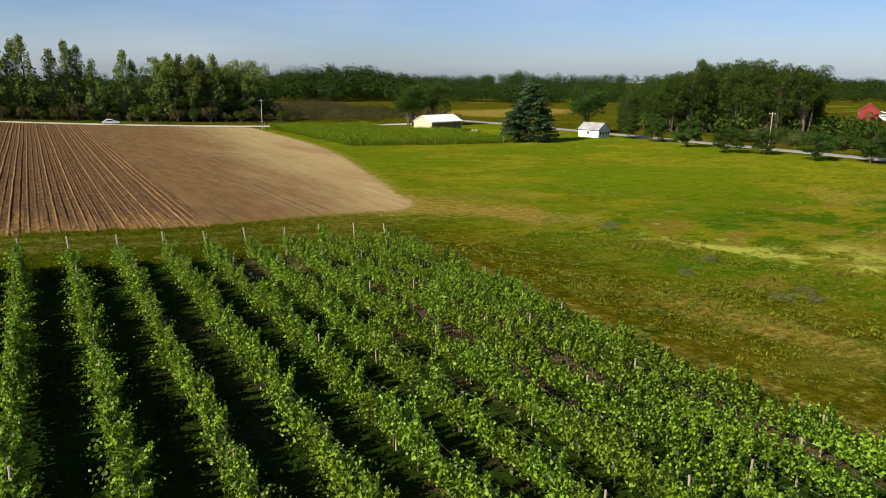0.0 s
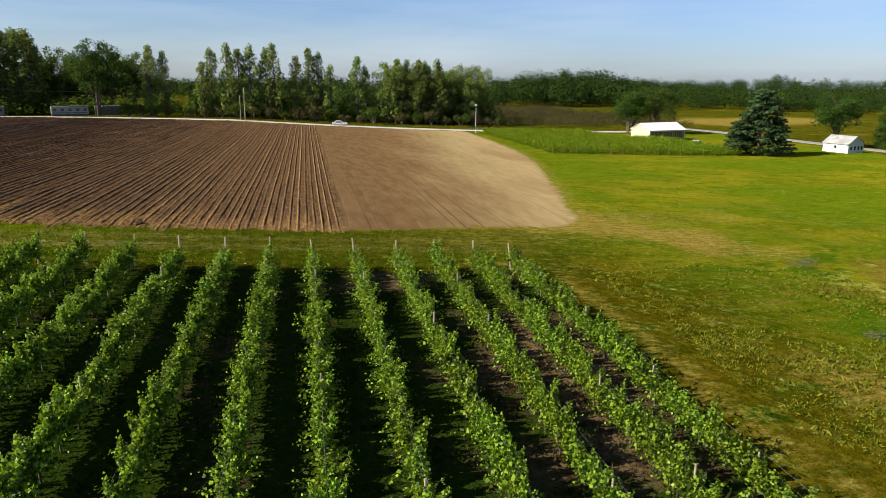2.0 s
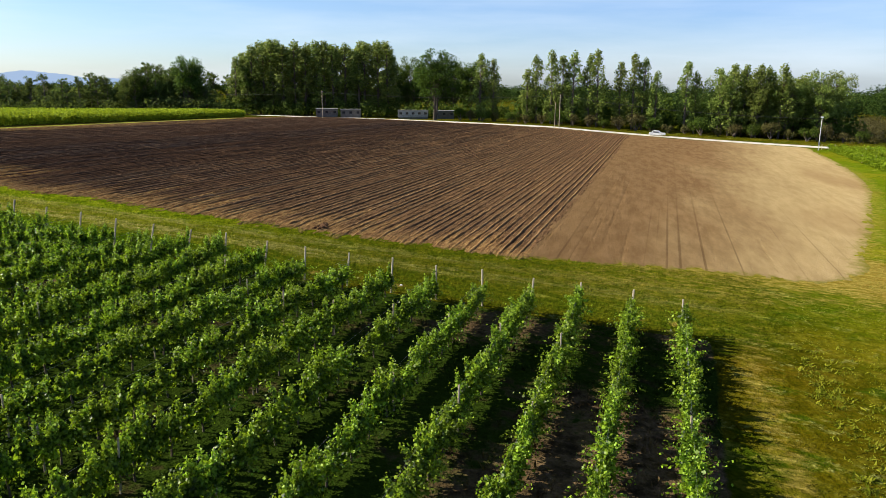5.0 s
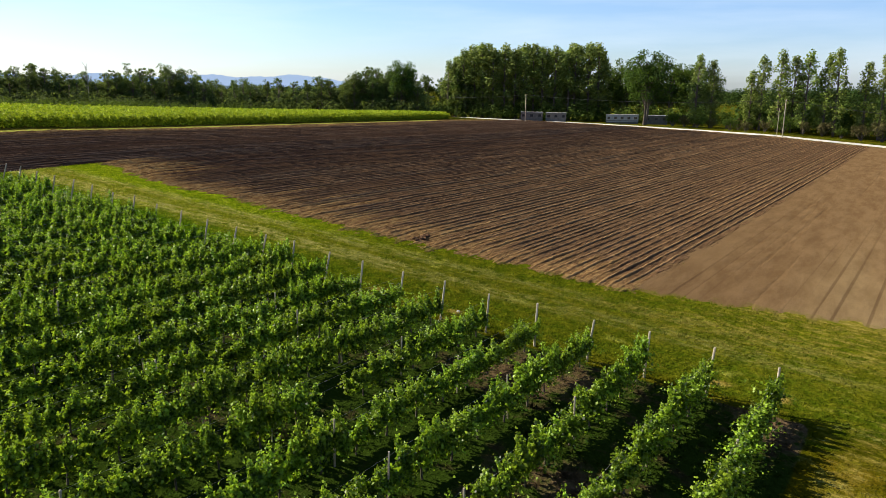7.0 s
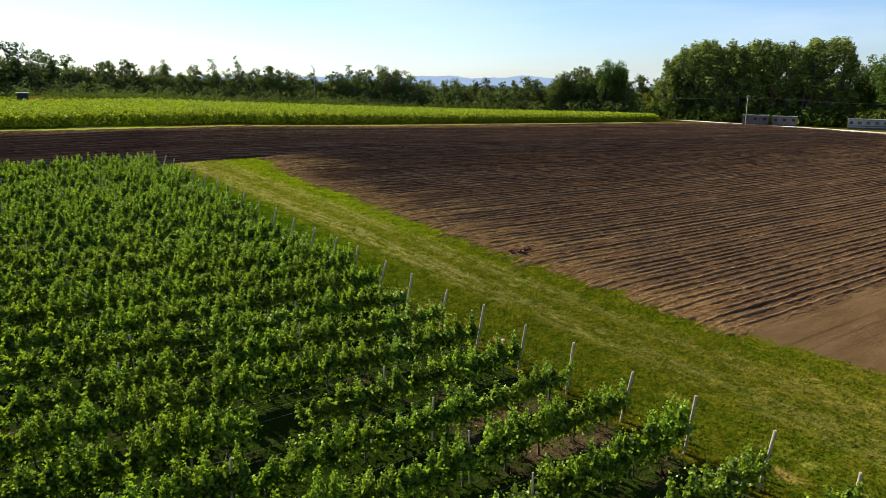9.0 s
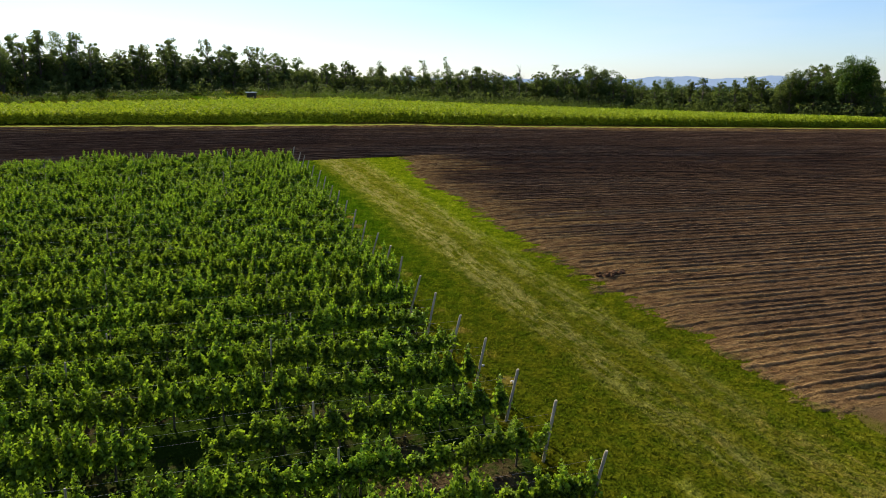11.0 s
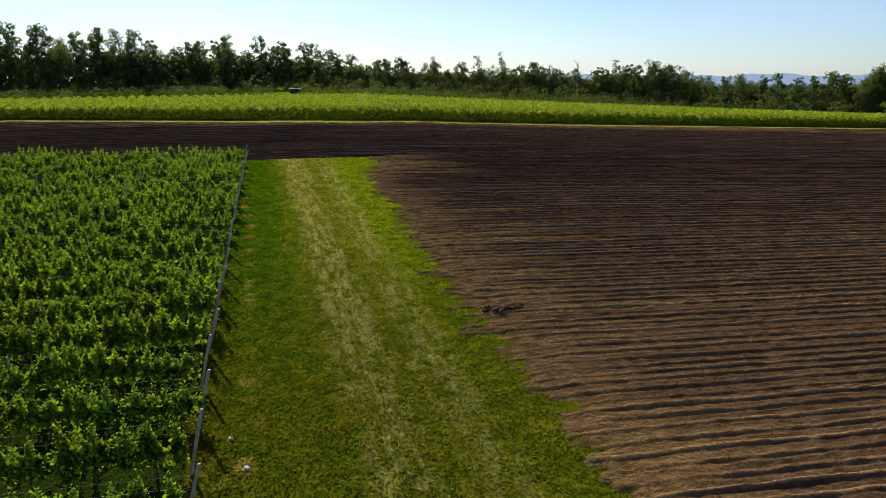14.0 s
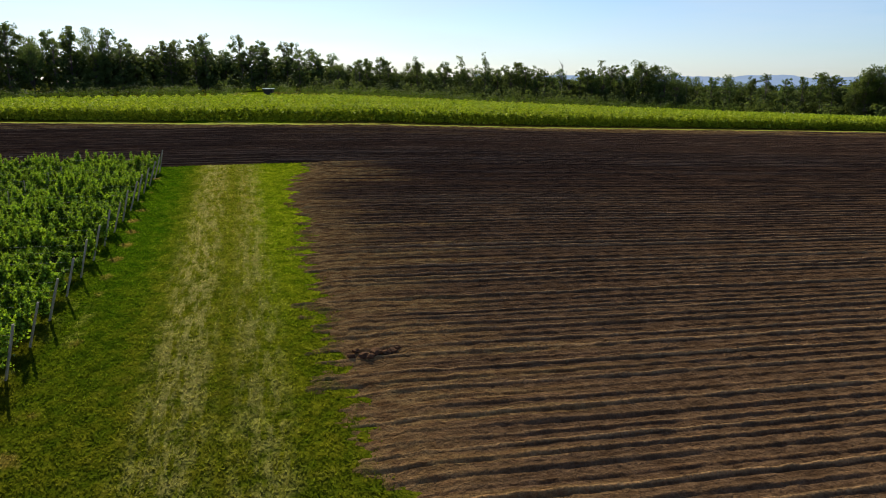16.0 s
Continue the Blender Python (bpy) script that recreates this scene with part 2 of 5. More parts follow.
def leaves(centres, normals, sizes, rng, shape=LEAF, droop=None):
    """Folded leaves at the centres, faced along the normals; returns verts and quads."""
    n = len(centres)
    normals = normals / (np.linalg.norm(normals, axis=1, keepdims=True) + 1e-9)
    r = rng.normal(size=(n, 3)) if droop is None else np.array((0, 0, -1.0)) + rng.normal(size=(n, 3)) * droop
    t = np.cross(normals, r)
    t /= np.linalg.norm(t, axis=1, keepdims=True) + 1e-9
    b = np.cross(normals, t)
    s = shape * rng.uniform(0.85, 1.15, (n, 1, 3))
    v = centres[:, None, :] + sizes[:, None, None] * (s[:, :, 0:1] * t[:, None, :] + s[:, :, 1:2] * b[:, None, :] + s[:, :, 2:3] * normals[:, None, :])
    q = np.arange(n)[:, None] * 6
    f = np.concatenate((q + np.array((0, 1, 2, 3)), q + np.array((0, 3, 4, 5))), axis=0)
    return v.reshape(-1, 3), f


CARD = np.array([(-0.1, -0.5, 0.08), (0.45, -0.12, -0.06), (0.12, 0.5, 0.08), (-0.45, 0.1, -0.06)])


def cards(centres, normals, sizes, rng, wide=1.0, upright=None):
    """Small four-cornered leaf sprays for trees farther off; returns verts and quads."""
    n = len(centres)
    normals = normals / (np.linalg.norm(normals, axis=1, keepdims=True) + 1e-9)
    r = rng.normal(size=(n, 3)) if upright is None else np.array((0, 0, -1.0)) + rng.normal(size=(n, 3)) * upright
    t = np.cross(normals, r)
    t /= np.linalg.norm(t, axis=1, keepdims=True) + 1e-9
    b = np.cross(normals, t)
    s = CARD * rng.uniform(0.7, 1.3, (n, 4, 1)) * np.array((wide, 1.0, 1.0))
    v = centres[:, None, :] + sizes[:, None, None] * (s[:, :, 0:1] * t[:, None, :] + s[:, :, 1:2] * b[:, None, :] + s[:, :, 2:3] * normals[:, None, :])
    return v.reshape(-1, 3), np.arange(n * 4).reshape(n, 4)


# ---- ground ----
def spread(lo, hi, a, b, step, grow=1.16):
    """Even steps from a to b, growing steps out to lo and hi."""
    mid = list(np.arange(a, b + 1e-6, step))
    left, d, p = [], step, a
    while p > lo:
        d *= grow
        p -= d
        left.append(p)
    right, d, p = [], step, mid[-1]
    while p < hi:
        d *= grow
        p += d
        right.append(p)
    return np.array(left[::-1] + mid + right)


def soft(v, lo, hi):
    t = np.clip((v - lo) / (hi - lo), 0, 1)
    return t * t * (3 - 2 * t)


def soil_edge_front(x):
    """y at which the worked soil begins."""
    return np.where(x < -43.5, -80.0, 60.6 + 0.7 * value_noise(x, x * 0, 31, 7.0) + 0.4 * value_noise(x, x * 0, 32, 0.6) + 3.5 * soft(x, 8, 34) + 2.2 * (1 - soft(x, -44, -30)))


def field_left(y):
    return np.interp(y, (-60, 17, 33, 50, 65, 82, 100, 125, 160, 206, 260), (-112, -93, -86.6, -80, -76, -74.6, -76, -79, -82.5, -87, -89))


def back_edge(x):
    """y at which the worked soil meets the road."""
    return np.interp(x, (-110, -58, -30, 3.5, 31, 72), (262, 242, 232, 223, 218, 212))


def brown_edge(y):
    return lane(15.2, y)


def tan_edge(y):
    """The rounded right-hand end of the worked soil."""
    return np.interp(y, (60, 64, 67, 71, 77, 90, 126, 140, 165, 215), (30, 36, 39.5, 41.5, 43, 47.5, 58, 61, 64.5, 68))


def ground_zones(x, y):
    """What grows where: mown sward, lawn, bare or dry earth, vineyard floor."""
    u = x - SLANT * (y - 49)
    w = value_noise(x, y, 3, 9.0) * 1.2 + value_noise(x, y, 4, 3.0) * 0.5
    mown = soft(y + w * 0.3, 48.0, 50.0) * (1 - soft(y + w, 64, 67)) * (1 - soft(u + w, 26, 34))
    vine = (1 - soft(y + w * 0.25, 47.6, 48.8)) * (1 - soft(u + w * 0.2, 26.8, 27.6)) * soft(x, -47.5, -45)
    lawn = soft(x + 0.35 * y + w * 5, 46, 66) * (1 - soft(x, 148, 154)) * (1 - soft(y, 196, 216)) * (0.8 * soft(y + w * 3, 6, 24) + 0.2 * soft(y + w * 3, 50, 80))
    track = np.exp(-((y + 0.4 * value_noise(x, y, 9, 14) - 54.9) / 1.3) ** 2) + 0.75 * np.exp(-((y + 0.4 * value_noise(x, y, 9, 14) - 57.6) / 1.0) ** 2)
    dry = 0.14 * track * (1 - soft(x, 14, 30)) * soft(x, -46, -38)
    dry += 0.42 * np.exp(-((u - 29.6 - 0.5 * w) / 1.2) ** 2) * (1 - soft(y, 44, 60))
    dry += 0.45 * soft(value_noise(x, y, 21, 17.0) + 0.45 * value_noise(x, y, 22, 6.0) - 0.005 * np.abs(y - 40), 0.22, 0.75) * soft(u, 31, 38) * (1 - soft(y, 75, 95))
    dry += 0.38 * np.exp(-((y - 59.5 - 0.1 * (x - 26)) / 5.0) ** 2) * soft(x, 8, 26) * (1 - soft(x, 44, 60))
    dry += 0.75 * np.exp(-((x - 37 + 0.7 * w) / 3.4) ** 2 - ((y - 24 - w) / 8.5) ** 2) + 0.5 * np.exp(-((x - 46 + w) / 3.0) ** 2 - ((y - 55) / 4) ** 2)
    dry += 0.45 * np.exp(-(np.clip(x - tan_edge(y), 0, 99) / 2.2) ** 2) * soft(y, 60, 66) * (1 - soft(y, 150, 200))
    dry += 0.24 * (1 - 0.8 * soft(x, -30, 0)) * np.exp(-((y - 57.0 - 0.5 * w) / 3.2) ** 2) * (1 - soft(x, 20, 34)) * soft(x, -46, -40)
    dry += 0.9 * soft(x, 165, 185) * (1 - soft(x, 250, 275)) * soft(y - 0.15 * x, 205, 222) * (1 - soft(y - 0.15 * x, 262, 285))
    out = x - tan_edge(y) + 0.8 * value_noise(x, y, 33, 12.0)
    dry += 0.30 * (np.exp(-((out - 4.6) / 0.6) ** 2) + np.exp(-((out - 7.4) / 0.6) ** 2)) * soft(y, 60, 70) * (1 - soft(y, 95, 140)) * (0.7 + 0.5 * value_noise(x, y, 34, 6.0))
    end = (25.9 - u) / 2.77
    dry += 1.15 * np.exp(-((end - np.round(end)) * 2.77 / 0.55) ** 2 - ((y - 50.2 - 0.35 * value_noise(x, y, 24, 2.3)) / 0.42) ** 2) * (end > -0.4) * (end < 24.5) * (0.5 + 0.6 * value_noise(x, y, 25, 2.77))
    line = np.interp(x, (44, 53, 57, 62, 80), (47, 42, 34.5, 27.5, 12)) + 1.3 * value_noise(x, y, 26, 5.0) + 0.7 * value_noise(x, y, 27, 1.9)
    pale = (0.55 + 0.6 * soft(value_noise(x, y, 28, 4.5) + 0.5 * value_noise(x, y, 29, 1.7), -0.5, 0.35)) * soft(x, 46, 54) * np.exp(-((y - line + 0.8 * w) / (1.7 + 0.52 * np.clip(x - 48, 0, 18) * (1 - 0.6 * soft(x, 68, 80)) + 0.7 * np.clip(w, -0.7, 2))) ** 2)
    crop_verge = soft(field_left(y) - x, -0.6, 0.2) * (1 - soft(field_left(y) - x, 2.2, 3.4))
    return mown, lawn, np.clip(dry, 0, 1), vine, np.clip(pale + 1.2 * crop_verge, 0, 1.2)


gx = np.unique(np.concatenate((spread(-4200, 4200, -104, 112, 1.0), np.arange(-45.5, 34, 1.0))))
gy = np.unique(np.concatenate((spread(-700, 4600, 2, 130, 1.0), np.arange(46, 62, 0.25), np.arange(20.5, 46, 1.0))))
GX, GY = np.meshgrid(gx, gy, indexing="ij")
rough_turf = value_noise(GX, GY, 5, 2.1) * 0.05 + value_noise(GX, GY, 6, 7.0) * 0.12
near = soft(GX, 30, 36) * (1 - soft(GX, 100, 140)) * (1 - soft(GY, 90, 140)) * np.where(GY > 57, soft(GX - tan_edge(GY), 0, 3), 1.0)
GZ = height(GX, GY) + rough_turf * near
gi = np.arange(GX.size).reshape(GX.shape)
gf = np.stack((gi[:-1, :-1], gi[1:, :-1], gi[1:, 1:], gi[:-1, 1:]), axis=-1).reshape(-1, 4)

def grass_colour(n):
    """Colour of turf by zone; also fine and middle noise."""
    zone = n.attr("zones")
    sep = n.tree.nodes.new("ShaderNodeSeparateColor")
    n.put(sep.inputs[0], zone.outputs["Color"])
    z_mown, z_lawn, z_dry, z_vine = sep.outputs[0], sep.outputs[1], sep.outputs[2], zone.outputs["Alpha"]
    fine = n.noise(9.0, 4.0, 0.7)
    mid = n.noise(1.3, 4.0, 0.65)
    big = n.noise(0.11, 3.0, 0.55)
    huge = n.noise(0.028, 3.0, 0.55, stretch=(1.0, 1.6, 1.0))
    streak = n.noise(1.0, 4.0, 0.7, stretch=(0.5, 1.7, 1.0))
    meadow = n.mix(n.ramp(big, 0.34, 0.62), (0.036, 0.052, 0.0015), (0.080, 0.072, 0.002))
    patchy = n.noise(0.20, 5.0, 0.65, stretch=(1.0, 1.7, 1.0), turn=0.5)
    meadow = n.mix(n.ramp(patchy, 0.52, 0.64), meadow, (0.040, 0.070, 0.002))
    meadow = n.mix(n.math("MULTIPLY", n.ramp(patchy, 0.46, 0.34), 0.7), meadow, (0.125, 0.095, 0.006))
    meadow = n.mix(n.math("MULTIPLY", n.ramp(mid, 0.48, 0.62), 0.7), meadow, (0.140, 0.135, 0.010))
    meadow = n.mix(n.math("MULTIPLY", n.ramp(mid, 0.45, 0.33), 0.6), meadow, (0.026, 0.044, 0.001))
    meadow = n.mix(n.math("MULTIPLY", n.ramp(huge, 0.55, 0.68), 0.7), meadow, (0.160, 0.170, 0.020))
    lawn = n.mix(n.ramp(big, 0.35, 0.65), (0.118, 0.148, 0.003), (0.185, 0.188, 0.006))
    lawn = n.mix(n.math("MULTIPLY", n.ramp(patchy, 0.51, 0.62), 0.65), lawn, (0.068, 0.112, 0.002))
    lawn = n.mix(n.math("MULTIPLY", n.ramp(patchy, 0.46, 0.36), 0.35), lawn, (0.200, 0.150, 0.020))
    lawn = n.mix(n.math("MULTIPLY", n.ramp(mid, 0.5, 0.64), 0.25), lawn, (0.250, 0.250, 0.030))
    lawn = n.mix(n.ramp(huge, 0.44, 0.56, 0.75, 0.0), lawn, (0.092, 0.150, 0.003))
    lawn = n.mix(n.math("MULTIPLY", n.ramp(mid, 0.45, 0.34), 0.25), lawn, (0.070, 0.098, 0.002))
    lawn = n.mix(n.math("MULTIPLY", n.ramp(streak, 0.52, 0.75), 0.25), lawn, (0.200, 0.190, 0.040))
    where = n.tree.nodes.new("ShaderNodeSeparateXYZ")
    n.put(where.inputs[0], n.geo.outputs["Position"])
    drift = n.math("ADD", where.outputs[1], n.math("MULTIPLY", n.math("SUBTRACT", mid, 0.5), 2.6))
    tone = n.ramp(mid, 0.35, 0.65)
    mown = n.mix(tone, (0.036, 0.086, 0.002), (0.068, 0.122, 0.003))
    mown = n.mix(n.ramp(drift, 51.6, 54.2), mown, n.mix(tone, (0.098, 0.122, 0.004), (0.170, 0.178, 0.012)))
    mown = n.mix(n.ramp(drift, 56.8, 58.6), mown, n.mix(tone, (0.095, 0.142, 0.003), (0.185, 0.222, 0.008)))
    # east end: olive-brown grass, also darkened to paint its dimmer lighting
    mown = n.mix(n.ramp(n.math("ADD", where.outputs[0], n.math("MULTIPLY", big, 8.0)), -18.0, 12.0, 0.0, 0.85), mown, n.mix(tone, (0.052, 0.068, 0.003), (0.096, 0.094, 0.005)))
    wheel = n.noise(1.5, 5.0, 0.75, stretch=(0.35, 1.6, 1.0))
    rut_a = n.math("MULTIPLY", n.ramp(where.outputs[1], 53.0, 54.4), n.ramp(where.outputs[1], 56.4, 55.0))
    rut_b = n.math("MULTIPLY", n.ramp(where.outputs[1], 56.2, 57.2), n.ramp(where.outputs[1], 59.0, 57.8, 0.0, 0.7))
    band = n.math("MULTIPLY", n.math("MAXIMUM", rut_a, rut_b), n.ramp(where.outputs[0], 18.0, -14.0, 0.35, 1.0))
    mown = n.mix(n.math("MULTIPLY", n.math("MULTIPLY", n.ramp(wheel, 0.42, 0.60), n.ramp(mid, 0.28, 0.50)), n.math("MULTIPLY", band, 0.75)), mown, (0.330, 0.295, 0.095))
    floor_soil = n.mix(n.ramp(mid, 0.3, 0.7), (0.034, 0.023, 0.012), (0.165, 0.110, 0.055))
    # weedy floor near black, shade between the rows put into its green
    floor = n.mix(n.ramp(n.math("ADD", n.math("MULTIPLY", big, 0.6), n.math("MULTIPLY", mid, 0.4)), n.ramp(where.outputs[0], 4.0, 24.0, 0.36, 0.44), n.ramp(where.outputs[0], 4.0, 24.0, 0.46, 0.54)), floor_soil, (0.020, 0.036, 0.004))
    straw = n.noise(1.7, 5.0, 0.7, stretch=(0.6, 1.3, 1.0))
    earth = n.mix(n.ramp(straw, 0.35, 0.65), (0.175, 0.112, 0.018), (0.265, 0.205, 0.042))
    meadow = n.mix(1.0, meadow, (0.80, 0.74, 0.72), "MULTIPLY")
    lawn = n.mix(1.0, lawn, (0.91, 0.88, 0.90), "MULTIPLY")
    mottle = n.noise(0.42, 6.0, 0.72, stretch=(1.0, 1.5, 1.0), turn=-0.4)
    col = n.mix(z_lawn, meadow, lawn)
    col = n.mix(n.ramp(mottle, 0.50, 0.36, 0.0, 0.55), col, n.mix(1.0, col, (0.52, 0.60, 0.55), "MULTIPLY"))
    wild = n.math("MULTIPLY", n.ramp(where.outputs[1], 64.0, 46.0), n.ramp(where.outputs[0], 36.0, 46.0))
    rank = n.noise(0.17, 5.0, 0.62, stretch=(0.75, 1.5, 1.0), turn=0.45)
    col = n.mix(n.math("MULTIPLY", n.ramp(rank, 0.51, 0.58, 0.0, 0.8), wild), col, (0.032, 0.082, 0.002))
    col = n.mix(n.math("MULTIPLY", n.ramp(rank, 0.45, 0.38, 0.0, 0.7), wild), col, (0.165, 0.112, 0.020))
    heads = n.math("MULTIPLY", n.ramp(mottle, 0.54, 0.66), n.ramp(n.noise(2.6, 5.0, 0.8), 0.46, 0.60))
    col = n.mix(n.math("MULTIPLY", heads, n.math("SUBTRACT", 0.75, n.math("MULTIPLY", z_lawn, 0.45))), col, (0.250, 0.262, 0.072))
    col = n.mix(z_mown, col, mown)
    col = n.mix(n.ramp(n.math("ADD", n.attr("pale").outputs["Fac"], n.math("ADD", n.math("MULTIPLY", n.math("SUBTRACT", mid, 0.5), 1.1), n.math("MULTIPLY", n.math("SUBTRACT", patchy, 0.5), 2.4))), 0.25, 0.95, 0.0, 0.9), col, (0.330, 0.345, 0.055))
    dryf = n.ramp(n.math("ADD", z_dry, n.math("MULTIPLY", n.math("SUBTRACT", straw, 0.5), 1.3)), 0.22, 0.75)
    col = n.mix(n.math("MULTIPLY", dryf, 0.85), col, earth)
    col = n.mix(n.ramp(n.math("ADD", z_vine, n.math("MULTIPLY", n.math("SUBTRACT", mid, 0.5), 0.5)), 0.4, 0.7), col, floor)
    col = n.mix(n.ramp(fine, 0.25, 0.75, 0.0, 0.45), col, n.mix(0.5, col, (0.015, 0.022, 0.004)))
    tuft = n.noise(3.6, 4.0, 0.7, stretch=(1.0, 1.3, 1.0))
    col = n.mix(n.ramp(tuft, 0.50, 0.30, 0.0, 0.42), col, n.mix(1.0, col, (0.30, 0.38, 0.30), "MULTIPLY"))
    col = n.mix(n.ramp(tuft, 0.50, 0.70, 0.0, 0.60), col, n.mix(1.0, col, (1.75, 1.60, 2.2), "MULTIPLY"))
    col = n.mix(1.0, col, (0.96, 0.96, 0.96), "MULTIPLY")
    return col, n.math("ADD", n.math("MULTIPLY", fine, 0.5), n.math("MULTIPLY", tuft, 0.9)), mid


n = Nodes("grassland")
col, fine, mid = grass_colour(n)
bumpy = n.math("ADD", n.math("MULTIPLY", fine, 0.5), n.math("MULTIPLY", mid, 0.8))
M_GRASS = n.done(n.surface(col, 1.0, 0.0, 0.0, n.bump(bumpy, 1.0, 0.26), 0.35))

n = Nodes("grass blade")
col, fine, mid = grass_colour(n)
own = n.math("ADD", 1.0, n.math("MULTIPLY", n.geo.outputs["Random Per Island"], 0.6))
hsv = n.tree.nodes.new("ShaderNodeHueSaturation")
n.put(hsv.inputs["Value"], own), n.put(hsv.inputs["Color"], col)
t = n.tree.nodes.new("ShaderNodeBsdfTranslucent")
n.put(t.inputs["Color"], hsv.outputs["Color"])
m = n.tree.nodes.new("ShaderNodeMixShader")
m.inputs[0].default_value = 0.5
n.tree.links.new(n.surface(hsv.outputs["Color"], 1.0, 0.0, 0.0), m.inputs[1]), n.tree.links.new(t.outputs[0], m.inputs[2])
M_BLADE = n.done(m.outputs[0])

ground_me = mesh_from("ground", np.stack((GX, GY, GZ), -1).reshape(-1, 3), gf, M_GRASS, True)
za = ground_me.color_attributes.new("zones", "FLOAT_COLOR", "POINT")
zones = ground_zones(GX, GY)
za.data.foreach_set("color", np.stack(zones[:4], -1).astype(np.float32).ravel())
pa = ground_me.attributes.new("pale", "FLOAT", "POINT")
pa.data.foreach_set("value", zones[4].astype(np.float32).ravel())
tagged(new("ground", ground_me), "rolling green and yellow grassland with mown strip and dry tracks", "ground", kind="structure")


# ---- ploughed field ----
def furrow_index(U, step, seed):
    """Number of the furrow at U and the way from its middle; furrows are unevenly spaced."""
    v = (U + 0.16 * value_noise(U, U * 0, seed, 2.3) + 0.05 * value_noise(U, U * 0, seed + 1, 0.9)) / step
    k = np.floor(v + 0.5).astype(int)
    return k, (v - k) * step


def harrow(U, Y):
    """Nearly smooth tilth with a few tyre and tine ruts."""
    k, d = furrow_index(U + 0.10 * value_noise(U * 0.3, Y * 0.05, 60, 1.0), 0.9, 61)
    own = np.random.RandomState(62).rand(512)[k % 512]
    return -0.045 * own ** 3 * np.exp(-(d / 0.10) ** 2) * (0.6 + 0.5 * value_noise(U, Y * 0.1, 63, 1.3)) + 0.010 * value_noise(U, Y * 0.2, 54, 1.2)


def soil_sheet(name, us, ys, left, right, furrow, material, label, lift):
    U, Y = np.meshgrid(us, ys, indexing="ij")
    smooth = furrow is harrow
    wob = 0.06 * value_noise(U, Y, 41, 30.0)
    X = lane(U, Y) + wob
    k, d = furrow_index(U, 0.9 if smooth else 0.68, 61 if smooth else 55)
    own, other, tongue = np.random.RandomState(56).rand(3, 512)[:, k % 512]
    inside = np.minimum(np.minimum(X - left(Y), right(Y) - X), np.minimum(Y - soil_edge_front(X), back_edge(X) - Y))
    open_edge = np.minimum(np.minimum(Y - soil_edge_front(X), back_edge(X) - Y), (right(Y) - X) if smooth else (X - left(Y)))
    rough = np.exp(-np.clip(open_edge, 0, 99) / 4.5) * (0.2 if smooth else 1.0)
    clod = value_noise(X, Y, 42, 0.33) * 0.7 + value_noise(X, Y * 0.7, 43, 0.9) + 1.4 * np.clip(value_noise(X, Y, 47, 0.55) - 0.35, 0, 1)
    Z = height(X, Y) + furrow(U, Y) + (0.012 + 0.050 * rough) * clod
    rag = 0.3 if smooth else 1.0
    ragged = inside + rag * (0.5 * (tongue - 0.5) + 0.6 * value_noise(X, Y, 44, 1.7) + 0.45 * value_noise(X, Y * 0.6, 45, 0.4))
    Z = np.where(ragged < 0, height(X, Y) - 0.05, Z + lift * (0.15 + 0.85 * soft(ragged, 0, 2.5)))
    idx = np.arange(U.size).reshape(U.shape)
    F = np.stack((idx[:-1, :-1], idx[1:, :-1], idx[1:, 1:], idx[:-1, 1:]), -1).reshape(-1, 4)
    keep = (ragged.ravel()[F] > -1.2).any(1)
    me = mesh_from(name, np.stack((X, Y, Z), -1).reshape(-1, 3), F[keep], material, True)
    # mask for painted lines: dark ruts on harrowed soil, pale crests on ridges
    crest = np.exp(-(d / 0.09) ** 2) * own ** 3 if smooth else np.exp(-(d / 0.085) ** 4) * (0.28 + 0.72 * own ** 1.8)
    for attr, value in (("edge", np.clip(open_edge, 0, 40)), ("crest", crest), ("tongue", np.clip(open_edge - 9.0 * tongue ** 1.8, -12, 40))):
        at = me.attributes.new(attr, "FLOAT", "POINT")
        at.data.foreach_set("value", value.astype(np.float32).ravel())
    return tagged(new(name, me), label, "field", kind="structure")


def ridges(U, Y):
    """Low swells with thin sharp crests and a groove beside each; every ridge of its own height."""
    k, d = furrow_index(U + 0.03 * value_noise(U * 0.4, Y * 0.12, 55, 1.0), 0.68, 55)
    own, other, _ = np.random.RandomState(56).rand(3, 512)[:, k % 512]
    along = 1 + 0.30 * value_noise(U, Y * 0.5, 51, 1.7) + 0.45 * value_noise(U * 2.0, Y, 52, 0.5)
    crest = np.exp(-(d / 0.085) ** 4) * (0.030 + 0.060 * own ** 1.4) * along
    groove = np.exp(-((d - 0.17) / 0.065) ** 2) * (0.018 + 0.050 * other ** 1.6) * along
    swell = 0.012 * (0.5 + own) * (np.abs(d / 0.34) ** 1.2)
    fresh = 0.55 + 0.45 * soft(Y - soil_edge_front(lane(U, Y)), 0.5, 7)
    return fresh * (crest - groove - swell + 0.02 * np.sin(2 * math.pi * U / 2.72) + 0.026 * value_noise(U, Y * 0.08, 53, 0.38) + 0.026 * value_noise(U, Y * 0.7, 57, 0.17))


